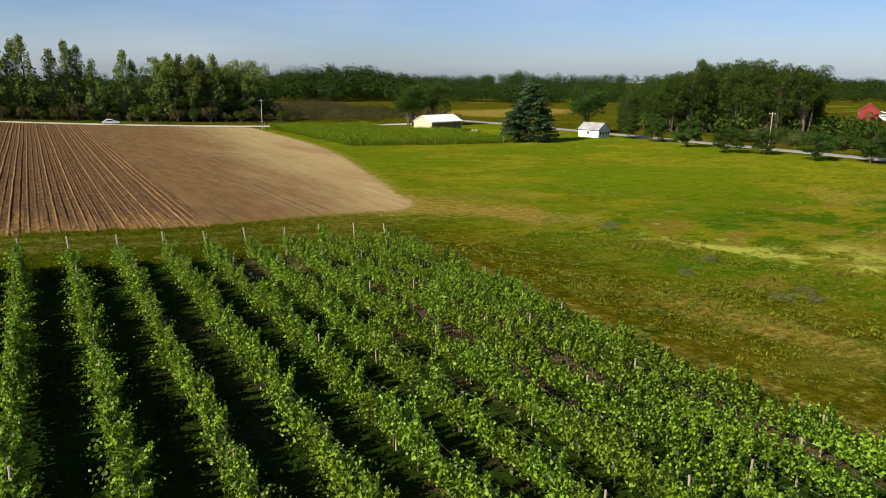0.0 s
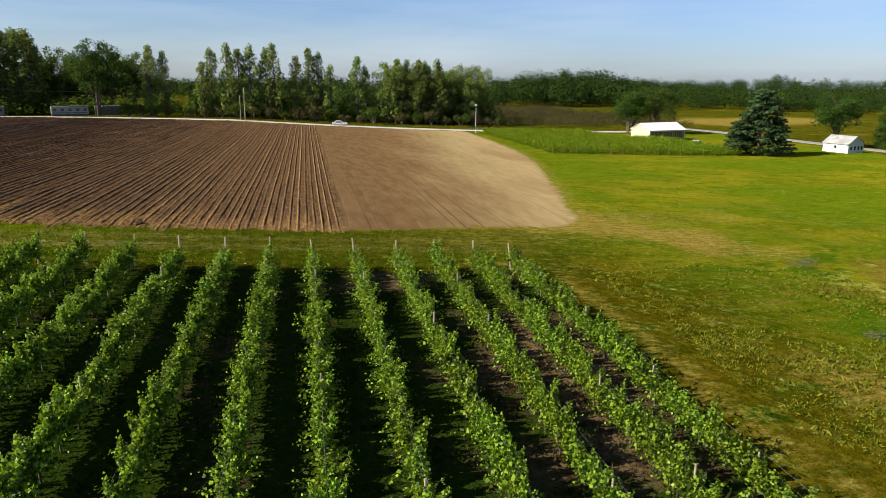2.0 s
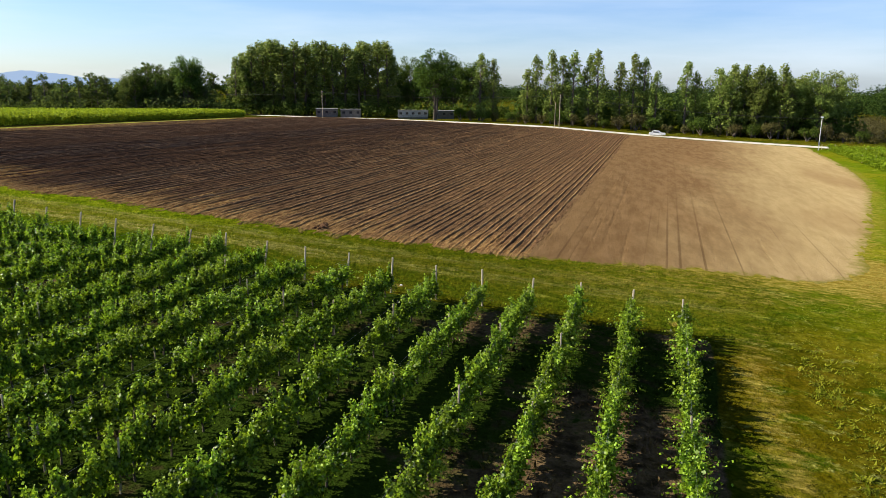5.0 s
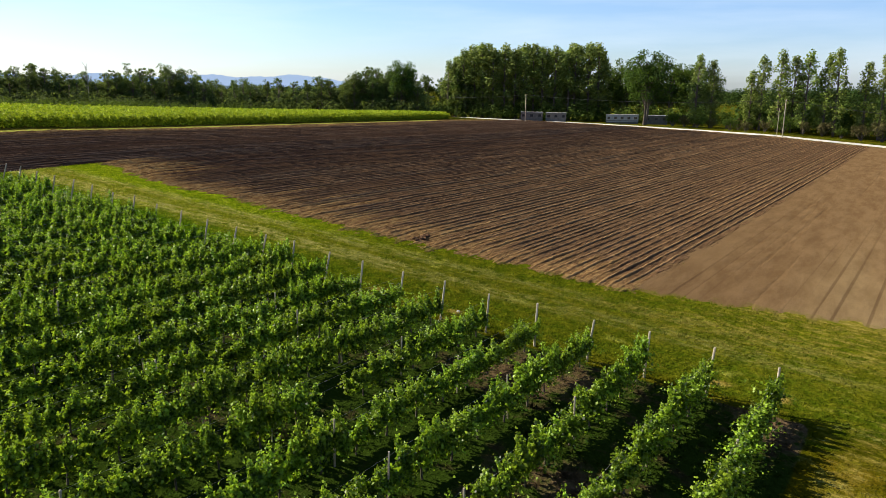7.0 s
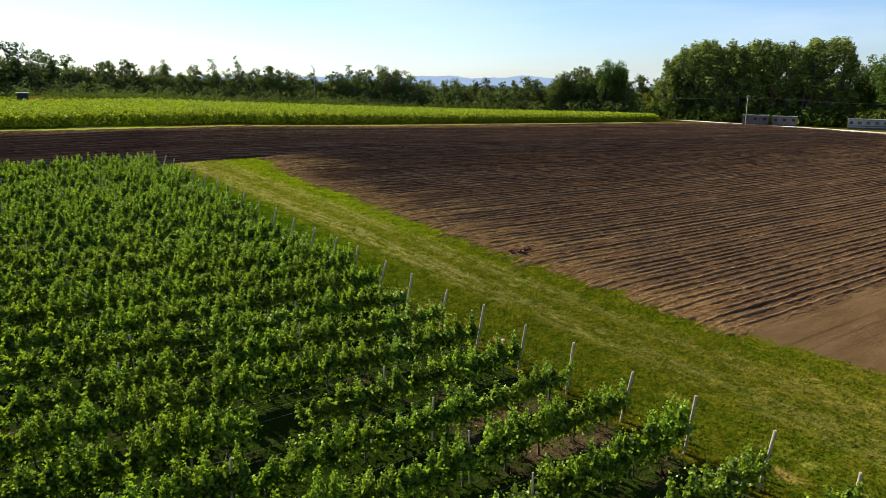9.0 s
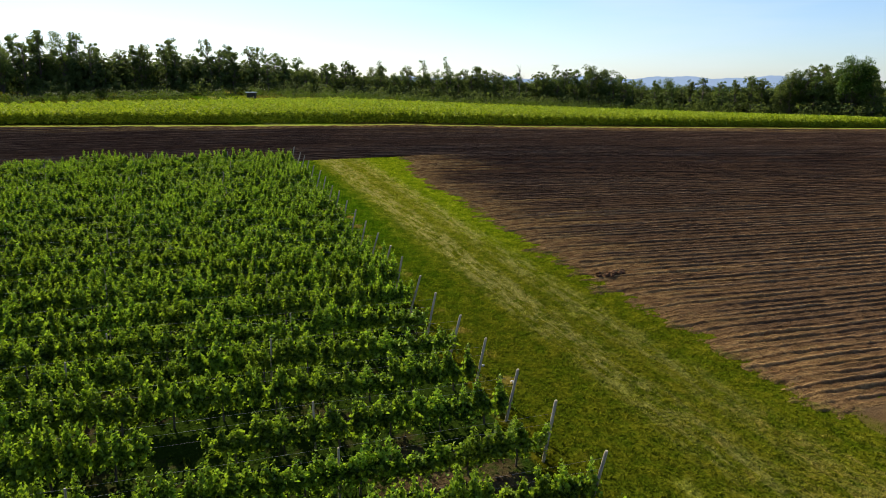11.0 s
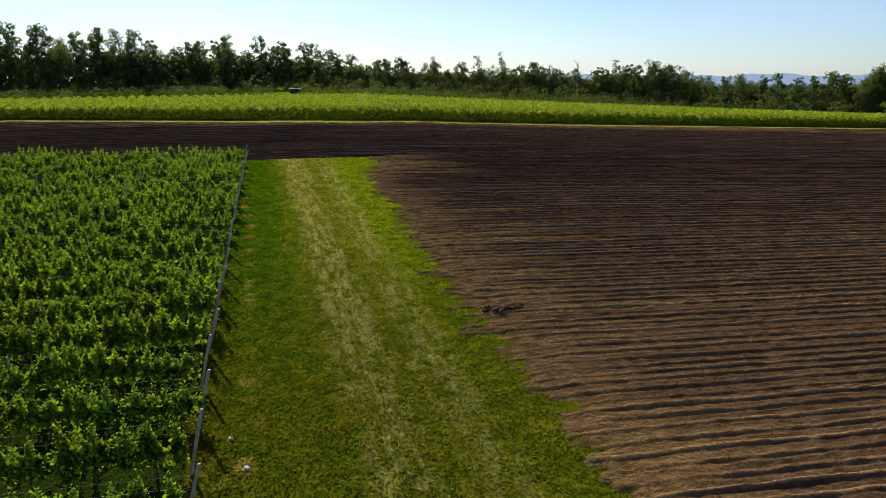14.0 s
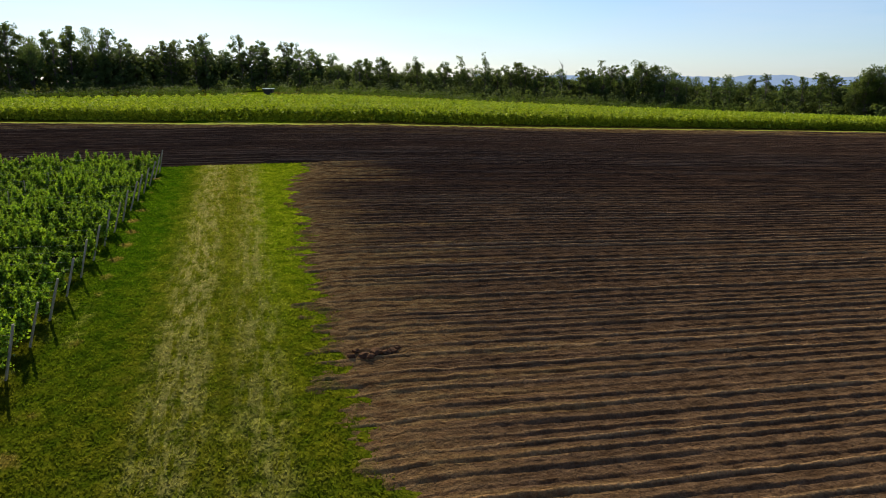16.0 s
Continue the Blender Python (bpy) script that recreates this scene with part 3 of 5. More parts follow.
n = Nodes("ploughed soil")
fine = n.noise(11.0, 4.0, 0.7)
mid = n.noise(1.6, 4.0, 0.6)
big = n.noise(0.05, 2.0, 0.5, stretch=(2.0, 0.5, 1))
edge = n.attr("edge").outputs["Fac"]
px = n.tree.nodes.new("ShaderNodeSeparateXYZ")
n.put(px.inputs[0], n.geo.outputs["Position"])
east = n.ramp(n.math("ADD", px.outputs[0], n.math("MULTIPLY", n.math("SUBTRACT", big, 0.5), 24.0)), -44.0, 6.0)
soil = n.mix(east, n.mix(n.ramp(mid, 0.3, 0.7), (0.042, 0.023, 0.014), (0.082, 0.046, 0.028)), n.mix(n.ramp(mid, 0.3, 0.7), (0.094, 0.053, 0.026), (0.180, 0.106, 0.053)))
# crests paler: dry soil, and sunlight on the ridge tops painted in
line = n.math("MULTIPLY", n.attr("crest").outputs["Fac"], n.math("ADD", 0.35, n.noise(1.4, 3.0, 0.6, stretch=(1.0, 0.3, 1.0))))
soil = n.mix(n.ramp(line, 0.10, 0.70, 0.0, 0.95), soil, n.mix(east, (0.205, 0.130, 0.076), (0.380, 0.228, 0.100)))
# fine streaks along the rows, darker and paler by noise
row_streak = n.noise(2.4, 4.0, 0.65, stretch=(2.6, 0.16, 1.0), turn=0.052)
soil = n.mix(n.ramp(row_streak, 0.50, 0.34, 0.0, 0.55), soil, n.mix(1.0, soil, (0.42, 0.40, 0.38), "MULTIPLY"))
soil = n.mix(n.ramp(row_streak, 0.52, 0.68, 0.0, 0.50), soil, n.mix(1.0, soil, (1.8, 1.65, 1.5), "MULTIPLY"))
straw = n.noise(3.2, 4.0, 0.65, stretch=(1.0, 0.45, 1.0))
dry = n.ramp(n.math("ADD", n.attr("tongue").outputs["Fac"], n.math("MULTIPLY", straw, 5.0)), 1.9, 7.2, 0.95, 0.0)
dry = n.math("MULTIPLY", dry, n.math("SUBTRACT", 1.0, n.math("MULTIPLY", east, 0.55)))
soil = n.mix(dry, soil, n.mix(n.ramp(straw, 0.36, 0.66), (0.200, 0.102, 0.034), (0.500, 0.310, 0.112)))
soil = n.mix(n.ramp(n.math("ADD", edge, n.math("MULTIPLY", n.noise(2.2, 4.0, 0.7), 2.2)), 0.5, 1.7, 0.9, 0.0), soil, (0.120, 0.130, 0.018))
soil = n.mix(n.ramp(fine, 0.35, 0.72, 0.0, 0.45), soil, (0.026, 0.015, 0.010))
lump = n.noise(4.5, 3.0, 0.6)
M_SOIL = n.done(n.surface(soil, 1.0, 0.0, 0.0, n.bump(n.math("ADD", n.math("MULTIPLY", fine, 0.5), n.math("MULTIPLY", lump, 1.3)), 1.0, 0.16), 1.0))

n = Nodes("harrowed soil")
fine = n.noise(9.0, 4.0, 0.7)
mid = n.noise(0.7, 4.0, 0.65, stretch=(1.3, 0.28, 1), turn=0.052)
big = n.noise(0.045, 3.0, 0.5, stretch=(2.6, 0.6, 1), turn=-0.25)
px = n.tree.nodes.new("ShaderNodeSeparateXYZ")
n.put(px.inputs[0], n.geo.outputs["Position"])
across = n.math("SUBTRACT", px.outputs[0], n.math("MULTIPLY", px.outputs[1], 0.13))
pale = n.ramp(n.math("ADD", across, n.math("MULTIPLY", n.math("SUBTRACT", big, 0.5), 22.0)), 12.0, 36.0)
tan = n.mix(pale, n.mix(n.ramp(mid, 0.3, 0.7), (0.116, 0.068, 0.029), (0.166, 0.102, 0.046)), n.mix(n.ramp(mid, 0.25, 0.75), (0.250, 0.182, 0.085), (0.310, 0.235, 0.115)))
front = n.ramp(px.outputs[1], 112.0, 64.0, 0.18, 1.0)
# ruts painted dark, shade in the grooves put into the colour
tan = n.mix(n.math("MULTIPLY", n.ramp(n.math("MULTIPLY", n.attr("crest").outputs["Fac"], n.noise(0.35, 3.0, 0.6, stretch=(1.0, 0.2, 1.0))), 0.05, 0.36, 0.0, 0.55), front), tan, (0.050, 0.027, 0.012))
swath = n.noise(0.03, 2.0, 0.5, stretch=(1.6, 0.5, 1.0), turn=0.5)
tan = n.mix(n.ramp(swath, 0.55, 0.66, 0.0, 0.55), tan, (0.180, 0.112, 0.050))
tan = n.mix(n.ramp(fine, 0.35, 0.75, 0.0, 0.25), tan, (0.130, 0.085, 0.050))
tan = n.mix(n.ramp(n.math("ADD", n.attr("edge").outputs["Fac"], n.math("MULTIPLY", n.noise(0.9, 4.0, 0.7), 4.0)), 1.6, 3.6, 0.95, 0.0), tan, (0.120, 0.112, 0.014))
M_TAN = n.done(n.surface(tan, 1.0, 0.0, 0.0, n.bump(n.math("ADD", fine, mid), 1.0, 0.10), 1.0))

field_y = spread(59.0, 244, 59, 84, 0.24, 1.04)
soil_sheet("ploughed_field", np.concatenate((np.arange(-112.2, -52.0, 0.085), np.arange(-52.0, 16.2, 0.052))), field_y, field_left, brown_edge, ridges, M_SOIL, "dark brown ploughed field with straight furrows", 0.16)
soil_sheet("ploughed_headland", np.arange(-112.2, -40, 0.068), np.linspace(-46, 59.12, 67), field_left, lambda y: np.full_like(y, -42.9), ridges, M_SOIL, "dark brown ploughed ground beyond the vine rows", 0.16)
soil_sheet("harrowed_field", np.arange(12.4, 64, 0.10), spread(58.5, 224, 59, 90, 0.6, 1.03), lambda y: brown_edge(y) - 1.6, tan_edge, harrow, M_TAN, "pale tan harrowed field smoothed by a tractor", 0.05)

# ---- road ----
def road_strip(name, pts, width, material, label, lift=0.12):
    pts = np.array(pts, float)
    t = np.linspace(0, len(pts) - 1, len(pts) * 24)
    X, Y = np.interp(t, range(len(pts)), pts[:, 0]), np.interp(t, range(len(pts)), pts[:, 1])
    dx, dy = np.gradient(X), np.gradient(Y)
    ln = np.hypot(dx, dy)
    nx, ny = -dy / ln, dx / ln
    V, F = [], []
    for i in range(len(t)):
        for k, o in enumerate((-1.25, -1.0, -0.5, 0.0, 0.5, 1.0, 1.25)):
            x, y = X[i] + nx[i] * o * width / 2, Y[i] + ny[i] * o * width / 2
            V.append((x, y, ground_z(x, y) + lift + 0.06 * (1 - abs(o)) - (0.25 if abs(o) > 1.1 else 0)))
        if i:
            for k in range(6):
                q = (i - 1) * 7 + k
                F.append((q, q + 1, q + 8, q + 7))
    return tagged(new(name, mesh_from(name, V, F, material, True)), label, "road", kind="structure")


M_GRAVEL = plain_material("pale gravel", (0.36, 0.33, 0.27), (0.50, 0.46, 0.39), 2.0, 0.95, bump=0.5)
road_strip("road", [(-240, 268), (-120, 262), (-58, 246), (-30, 236), (3.5, 227), (31, 222), (72, 216), (140, 214)], 5.0, M_GRAVEL, "narrow pale gravel country road along the field")
M_LANE = plain_material("worn asphalt", (0.20, 0.19, 0.17), (0.30, 0.28, 0.25), 2.0, 0.95, bump=0.4)
road_strip("lane", [(160, 20), (158, 70), (157, 110), (156, 140), (154, 190), (150, 260)], 4.5, M_LANE, "pale paved lane beside a row of round trees")


# ---- vineyard ----
VINE_STEP, ROW_STEP = 1.75, 2.77


def vine_arrays(seed, shoots=150, per=14, size=0.098):
    """One grapevine along y: leaf arrays, and the tubes of its stem, arms and shoots."""
    r = np.random.RandomState(seed)
    C, N, S, T = [], [], [], []
    T.append(tubes([([(0, 0, -0.1), (0.02, 0.03, 0.45), (-0.02, 0.0, 0.85)], (0.045, 0.035, 0.03))], 5))
    for s in (-1, 1):
        T.append(tubes([([(0, 0, 0.82), (0, s * 0.35, 0.93), (0, s * 0.85, 0.95)], (0.028, 0.022, 0.014))], 5))
    # spiky upright shoots in separate tufts, with dark gaps between
    tufts = [(y + r.normal(0, 0.07), r.normal(0, 0.13), r.uniform(0.45, 1.25), r.normal(0, 0.16), r.normal(0, 0.14)) for y in np.linspace(-0.84, 0.84, 9)]
    for i in range(shoots):
        y0, x0, vigour, lean_x, lean_y = tufts[i % 9]
        pick = r.rand()
        k = np.clip(np.linspace(0.06, 1, per) + r.normal(0, 0.02, per), 0.01, None)
        if pick < 0.70:      # upright shoots
            up, slim = vigour * r.uniform(0.75, 1.10), 0.090 * (1.25 - 0.75 * k)
            p = np.stack((x0 * k + lean_x * k * k, y0 + lean_y * k, 0.80 + up * k), -1) + r.normal(0, 1, (per, 3)) * slim[:, None]
        else:
            side = r.choice((-1, 1))
            if pick < 0.93:  # hanging shoots
                up, out = r.uniform(-0.75, 0.1), r.uniform(0.06, 0.34)
            else:            # stray shoots reaching into the lane
                up, out = r.uniform(-0.45, 0.7), r.uniform(0.4, 0.95)
            p = np.stack((side * out * k ** 1.2, y0 + r.normal(0, 0.14) * k, 0.93 + up * k - 0.08 * k * k), -1) + r.normal(0, 0.05, (per, 3))
        C.append(p)
        a = r.uniform(0, 6.28, per)
        N.append(np.stack((0.8 * np.cos(a), 0.8 * np.sin(a), r.uniform(0.1, 0.95, per)), -1))
        S.append(size * r.uniform(0.7, 1.3, per) * np.where(k > 0.85, 0.72, 1.0))
    core = 130           # the dense, shaded middle of the hedge
    C.append(np.stack((r.normal(0, 0.06, core), r.uniform(-0.9, 0.9, core), r.uniform(0.4, 1.15, core)), -1))
    N.append(np.stack((r.choice((-1.0, 1.0), core), r.normal(0, 0.4, core), r.normal(0.2, 0.3, core)), -1))
    S.append(r.uniform(0.13, 0.19, core))
    C, N, S = np.concatenate(C), np.concatenate(N), np.concatenate(S)
    C[:, 2] = np.maximum(C[:, 2], 0.14)
    return cards(C, N, S * 1.15, r, 1.15), T


vine_kinds = [vine_arrays(100 + i) for i in range(10)]
ROWS_X = [25.9 - ROW_STEP * k for k in range(25)]


def row_start(k):
    return 4.0 if k < 12 else (11.0 if k < 16 else 18.0)


def row_end(k):
    return 48.5 + 0.10 * max(0, k - 8)


def vine_places():
    r = np.random.RandomState(5)
    out = []
    for k, u in enumerate(ROWS_X):
        y = row_end(k) - 0.9
        while y > row_start(k):
            bare = r.rand() < 0.008
            if not bare:
                yy = y + r.uniform(-0.12, 0.12)
                x = lane(u, yy) + r.uniform(-0.06, 0.06)
                out.append((k, x, yy, r.randint(10), r.uniform(0.78, 1.14), r.choice((0, 180)), r.uniform(0.85, 1.2)))
            y -= VINE_STEP
    return out


places = vine_places()


def nearness(p):
    return abs(p[1] - 12) * 0.9 + abs(p[2] - 32)


single = set(sorted(range(len(places)), key=lambda i: nearness(places[i]))[:290])
vine_proto = []
for i, ((lv, lf), wood) in enumerate(vine_kinds):
    e = empty("grapevine", pose(0, 0, -60))
    under("foliage", mesh_from("foliage", lv, lf, M_VINE), e)
    for part_name, (tv, tf) in zip(("stem", "cane", "cane"), wood):
        under(part_name, mesh_from(part_name, tv, tf, M_BARK, True), e)
    tagged(e, "leafy green grapevine trained on wires", "grapevine", "grapevines in the rows")
    vine_proto.append(e)
used = set()
joined_v, joined_f, at = [], [], 0
for i, (k, x, y, kind, tall, turn, wide) in enumerate(places):
    z = ground_z(x, y)
    m = pose(x, y, z, 0, 0, turn - 3.0)
    if i in single:
        if kind not in used:
            used.add(kind)
            e = vine_proto[kind]
            e.matrix_world = m
        else:
            e = copy_thing(vine_proto[kind], m)
        e.scale = (wide, 1.0, tall)
    else:
        (lv, lf), _ = vine_kinds[kind]
        a = radians(turn - 3.0)
        v = lv * np.array((wide, 1.0, tall))
        v = np.stack((v[:, 0] * math.cos(a) - v[:, 1] * math.sin(a) + x, v[:, 0] * math.sin(a) + v[:, 1] * math.cos(a) + y, v[:, 2] + z), -1)
        joined_v.append(v)
        joined_f.append(lf + at)
        at += len(v)
tagged(new("grapevine_rows", mesh_from("grapevine_rows", np.concatenate(joined_v), np.concatenate(joined_f), M_VINE)), "dense leafy rows of green grapevines", "grapevine", kind="stuff")


def post_mesh(h, r0, lean_y=0.0, seed=0, sides=8):
    r = np.random.RandomState(seed)
    bm = bmesh.new()
    rings = []
    for z, s in ((-0.2, 1.0), (h * 0.5, 0.97), (h - 0.03, 0.95), (h, 0.8)):
        rings.append([bm.verts.new((r0 * s * math.cos(6.2832 * k / sides) * (1 + 0.06 * r.randn()), r0 * s * math.sin(6.2832 * k / sides) * (1 + 0.06 * r.randn()) + lean_y * z, z)) for k in range(sides)])
    for a, b in zip(rings, rings[1:]):
        for k in range(sides):
            bm.faces.new((a[k], a[(k + 1) % sides], b[(k + 1) % sides], b[k]))
    bm.faces.new(rings[-1])
    return bm_mesh("post", bm, M_POST)


END_POST = [post_mesh(2.0, 0.058, 0.26, s) for s in range(3)]
LINE_POST = [post_mesh(1.66, 0.04, 0.0, s, 6) for s in range(3)]
for k, u in enumerate(ROWS_X):
    r = np.random.RandomState(900 + k)
    y1, y0 = row_end(k), row_start(k)
    x1 = lane(u, y1)
    row = empty("trellis", pose(x1, y1, ground_z(x1, y1)))
    tagged(row, "wooden post and wire trellis of a vine row", "trellis", "trellises of the vineyard")
    e = under("end_post", END_POST[k % 3], row, "weathered slanting wooden end post")
    e.rotation_euler = (r.normal(0, 0.03), r.normal(0, 0.03), r.uniform(-0.15, 0.15))
    e.scale = (1, 1, r.uniform(0.93, 1.05))
    y = y1 - 6.2 - r.uniform(0, 1.5)
    while y > y0:
        x = lane(u, y)
        p = under("post", LINE_POST[r.randint(3)], row)
        p.location = (x - x1, y - y1, ground_z(x, y) - ground_z(x1, y1))
        p.rotation_euler = (r.normal(0, 0.02), r.normal(0, 0.025), 0)
        p.scale = (1, 1, r.uniform(0.92, 1.12))
        y -= 7.4
    for h in (0.95, 1.35, 1.7):
        pts = [(lane(u, yy) - x1, yy - y1, ground_z(lane(u, yy), yy) - ground_z(x1, y1) + h) for yy in np.linspace(y1 + 0.2 * h, y0, 6)]
        tv, tf = tubes([(pts, [0.003] * 6)], 4)
        under("wire", mesh_from("wire", tv, tf, M_WIRE), row)


# ---- trees ----
def blob(r, centre, radii, count, size, top=0.25, mess=0.45):
    """Leaves near the skin of one clump."""
    d = r.normal(size=(count, 3))
    d /= np.linalg.norm(d, axis=1, keepdims=True)
    k = r.uniform(0.35, 1.0, (count, 1)) ** 0.6
    p = np.asarray(centre) + d * k * np.asarray(radii)
    nn = d * 0.8 + np.array((0, 0, top)) + r.normal(0, mess, (count, 3))
    return p, nn, size * r.uniform(0.6, 1.35, count)


def tree_arrays(kind, seed):
    """A tree 10 m high: leaf arrays and the tubes of trunk and limbs."""
    r = np.random.RandomState(seed)
    C, T = [], []
    if kind == "poplar":
        lean = r.normal(0, 0.25, 2)
        T.append(([(0, 0, -0.3), (lean[0] * 0.3, lean[1] * 0.3, 4), (lean[0], lean[1], 9.3)], (0.16, 0.11, 0.02)))
        for i in range(44):
            z = 0.9 + 8.8 * (i + r.rand()) / 44
            w = 1.75 * math.sin(math.pi * min(1, 0.22 + 0.80 * (z - 1.0) / 9.0)) ** 0.8 * r.uniform(0.55, 1.2)
            a = r.uniform(0, 6.28)
            c = np.array((w * 0.62 * math.cos(a) + lean[0] * z / 10, w * 0.62 * math.sin(a) + lean[1] * z / 10, z))
            T.append(([(lean[0] * z / 10, lean[1] * z / 10, max(0.9, z - 1.1)), c], (0.035, 0.01)))
            C.append(blob(r, c, (0.50, 0.50, 0.66), 46, 0.22))
    elif kind in ("broad", "round", "maple"):
        low, wide, n_b = {"broad": (1.1, 3.2, 46), "round": (0.15, 5.4, 44), "maple": (1.5, 3.3, 84)}[kind]
        T.append(([(0, 0, -0.3), (0.1, 0, low), (0.05, 0.1, 6.5)], (0.24, 0.18, 0.06)))
        if kind == "maple":
            T.append(([(0.5, 0.2, -0.3), (0.8, 0.2, low), (1.3, 0.3, 6.0)], (0.2, 0.16, 0.05)))
        for i in range(n_b):
            a, e = r.uniform(0, 6.28), r.uniform(-0.7 if kind == "maple" else -0.95, 1.0)
            rr = r.uniform(0.30 if kind == "maple" else 0.55, 1.0)
            mid_z, half = (low + 10) / 2 + 0.1, (10 - low) / 2 - 0.5
            c = np.array((wide * rr * math.cos(a) * math.sqrt(max(0.08, 1 - e * e * 0.9)), wide * rr * math.sin(a) * math.sqrt(max(0.08, 1 - e * e * 0.9)), mid_z + half * e * rr))
            T.append(([(0.05, 0.05, max(low * 0.9, c[2] - 2.2)), c * np.array((0.5, 0.5, 1)) - np.array((0, 0, 0.5)), c], (0.07, 0.028, 0.010)))
            s = r.uniform(0.7, 1.15)
            C.append(blob(r, c, (1.05 * s * wide / 3.1, 1.05 * s * wide / 3.1, 0.78 * s), 170 if kind == "round" else 116, 0.34 if kind == "round" else 0.20))
    elif kind == "woodland":
        T.append(([(0, 0, -0.3), (0.15, 0, 4), (0.1, 0.15, 9.2)], (0.17, 0.12, 0.03)))
        for i in range(46):
            z = 0.8 + 8.9 * ((i + r.rand()) / 46) ** 0.85
            w = (2.1 * math.sin(math.pi * min(1.0, 0.30 + 0.062 * z)) + 0.25) * r.uniform(0.25, 1.1)
            a = r.uniform(0, 6.28)
            c = np.array((w * math.cos(a), w * math.sin(a), z + r.normal(0, 0.2)))
            T.append(([(0.1, 0.05, max(0.8, z - 1.3)), c], (0.05, 0.012)))
            s = r.uniform(0.55, 1.15)
            C.append(blob(r, c, (0.72 * s, 0.72 * s, 0.58 * s), 50, 0.24))
    elif kind == "sparse":
        T.append(([(0, 0, -0.3), (0.1, 0, 4), (0.2, 0.1, 9.4)], (0.15, 0.1, 0.02)))
        for i in range(34):
            z = r.uniform(1.0, 9.7)
            a = r.uniform(0, 6.28)
            w = r.uniform(0.1, 2.2) * (1.15 - z / 11)
            c = np.array((w * math.cos(a), w * math.sin(a), z))
            T.append(([(0.15 * z / 10, 0, max(1, z - 0.9)), c], (0.04, 0.012)))
            C.append(blob(r, c, (0.62, 0.62, 0.5), 40, 0.22))
    elif kind == "pine":
        T.append(([(0, 0, -0.3), (0, 0, 5), (0.1, 0, 9.6)], (0.2, 0.13, 0.02)))
        for i in range(46):
            z = 0.9 + 8.7 * (i / 46) ** 0.9
            a = i * 2.4 + r.uniform(-0.4, 0.4)
            w = (3.3 * (1 - z / 10.4) ** 0.8 + 0.25) * r.uniform(0.55, 1.1)
            end = np.array((w * math.cos(a), w * math.sin(a), z + 0.1 * w))
            T.append(([(0, 0, z - 0.1), end * np.array((0.6, 0.6, 1)), end], (0.05, 0.03, 0.01)))
            for q in (0.45, 0.8, 1.05):
                C.append(blob(r, end * np.array((q, q, 1)), (0.8, 0.8, 0.34), 30, 0.32, 0.6))
    elif kind == "dead":
        T.append(([(0, 0, -0.3), (0.1, 0, 4), (0.3, 0.2, 8)], (0.18, 0.12, 0.03)))
        for i in range(16):
            z, a = r.uniform(3.5, 8), r.uniform(0, 6.28)
            w, u = r.uniform(0.5, 1.5), r.uniform(0.9, 2.0)
            a0, a1 = np.array((0.1 * z / 4, 0, z)), np.array((w * math.cos(a), w * math.sin(a), z + u))
            T.append(([a0, (a0 + a1) / 2 + (0, 0, -0.2), a1], (0.06, 0.04, 0.012)))
            a2 = a1 + r.normal(0, 0.5, 3) + (0, 0, 0.4)
            T.append(([(a0 + a1) / 2, a2], (0.03, 0.008)))
    elif kind == "shrub":
        for i in range(9):
            a, w = r.uniform(0, 6.28), r.uniform(0, 5.0)
            c = np.array((w * math.cos(a), w * math.sin(a), r.uniform(2.5, 7.5 - w * 0.4)))
            T.append(([(0, 0, -0.5), c], (0.25, 0.06)))
            C.append(blob(r, c, (2.7, 2.7, 2.3), 150, 0.52))
    if C:
        P, N, S = (np.concatenate([c[i] for c in C]) for i in range(3))
        P[:, 2] = np.maximum(P[:, 2], 0.12)
        return cards(P, N, S, r), tubes(T, 5)
    return None, tubes(T, 5)


tree_protos = {}


def tree(kind, x, y, tall, wide=1.0, label="", category="tree", group="", material=None, bark=None, seed=0, name="tree", sink=0.0):
    """Stands a tree of that kind, shared in shape with others of its kind."""
    key = (kind, seed % 4, material.name)
    m = pose(x, y, ground_z(x, y) - sink, 0, 0, (seed * 67) % 360)
    if key not in tree_protos:
        crown, wood = tree_arrays(kind, 300 + seed % 4 + 10 * len(kind))
        e = empty(name, m)
        if crown:
            under("crown", mesh_from("crown", *crown, material), e)
        under("trunk", mesh_from("trunk", *wood, bark or M_BARK, True), e)
        tree_protos[key] = e
    else:
        e = copy_thing(tree_protos[key], m)
        e.name = name
    e.scale = (tall / 10 * wide, tall / 10 * wide, tall / 10)
    return tagged(e, label, category, group)


tr = np.random.RandomState(77)
# poplars along the road
for i, (x, y, h) in enumerate([(-27, 256, 21.5), (-22.5, 257, 20.5), (-10, 251, 18), (-7, 252, 22), (-2, 250, 23.5), (1.5, 252, 22), (5, 250, 22.5), (10, 251, 23), (13, 250, 23.5), (20, 251, 21.5), (24, 250, 23.5), (27, 251, 23), (31, 249, 19), (40, 250, 22.5), (43, 251, 19), (50, 250, 20), (53, 249, 22), (57, 250, 22), (61, 249, 21.5), (64, 251, 21.5), (67.5, 249, 22)]):
    tree("poplar", x, y, h * tr.uniform(0.97, 1.04), tr.uniform(0.95, 1.25), "tall leafy poplar with open upright crown", group="poplars along the road", material=M_POPLAR, seed=i, name="poplar")
for i in range(12):
    tree("broad", 51 + i * 3.1, 251 + 4 * (i % 3), tr.uniform(20, 22.5), 0.82, "dense tall broadleaf tree in the roadside belt", group="roadside belt", material=M_POPLAR, seed=i)
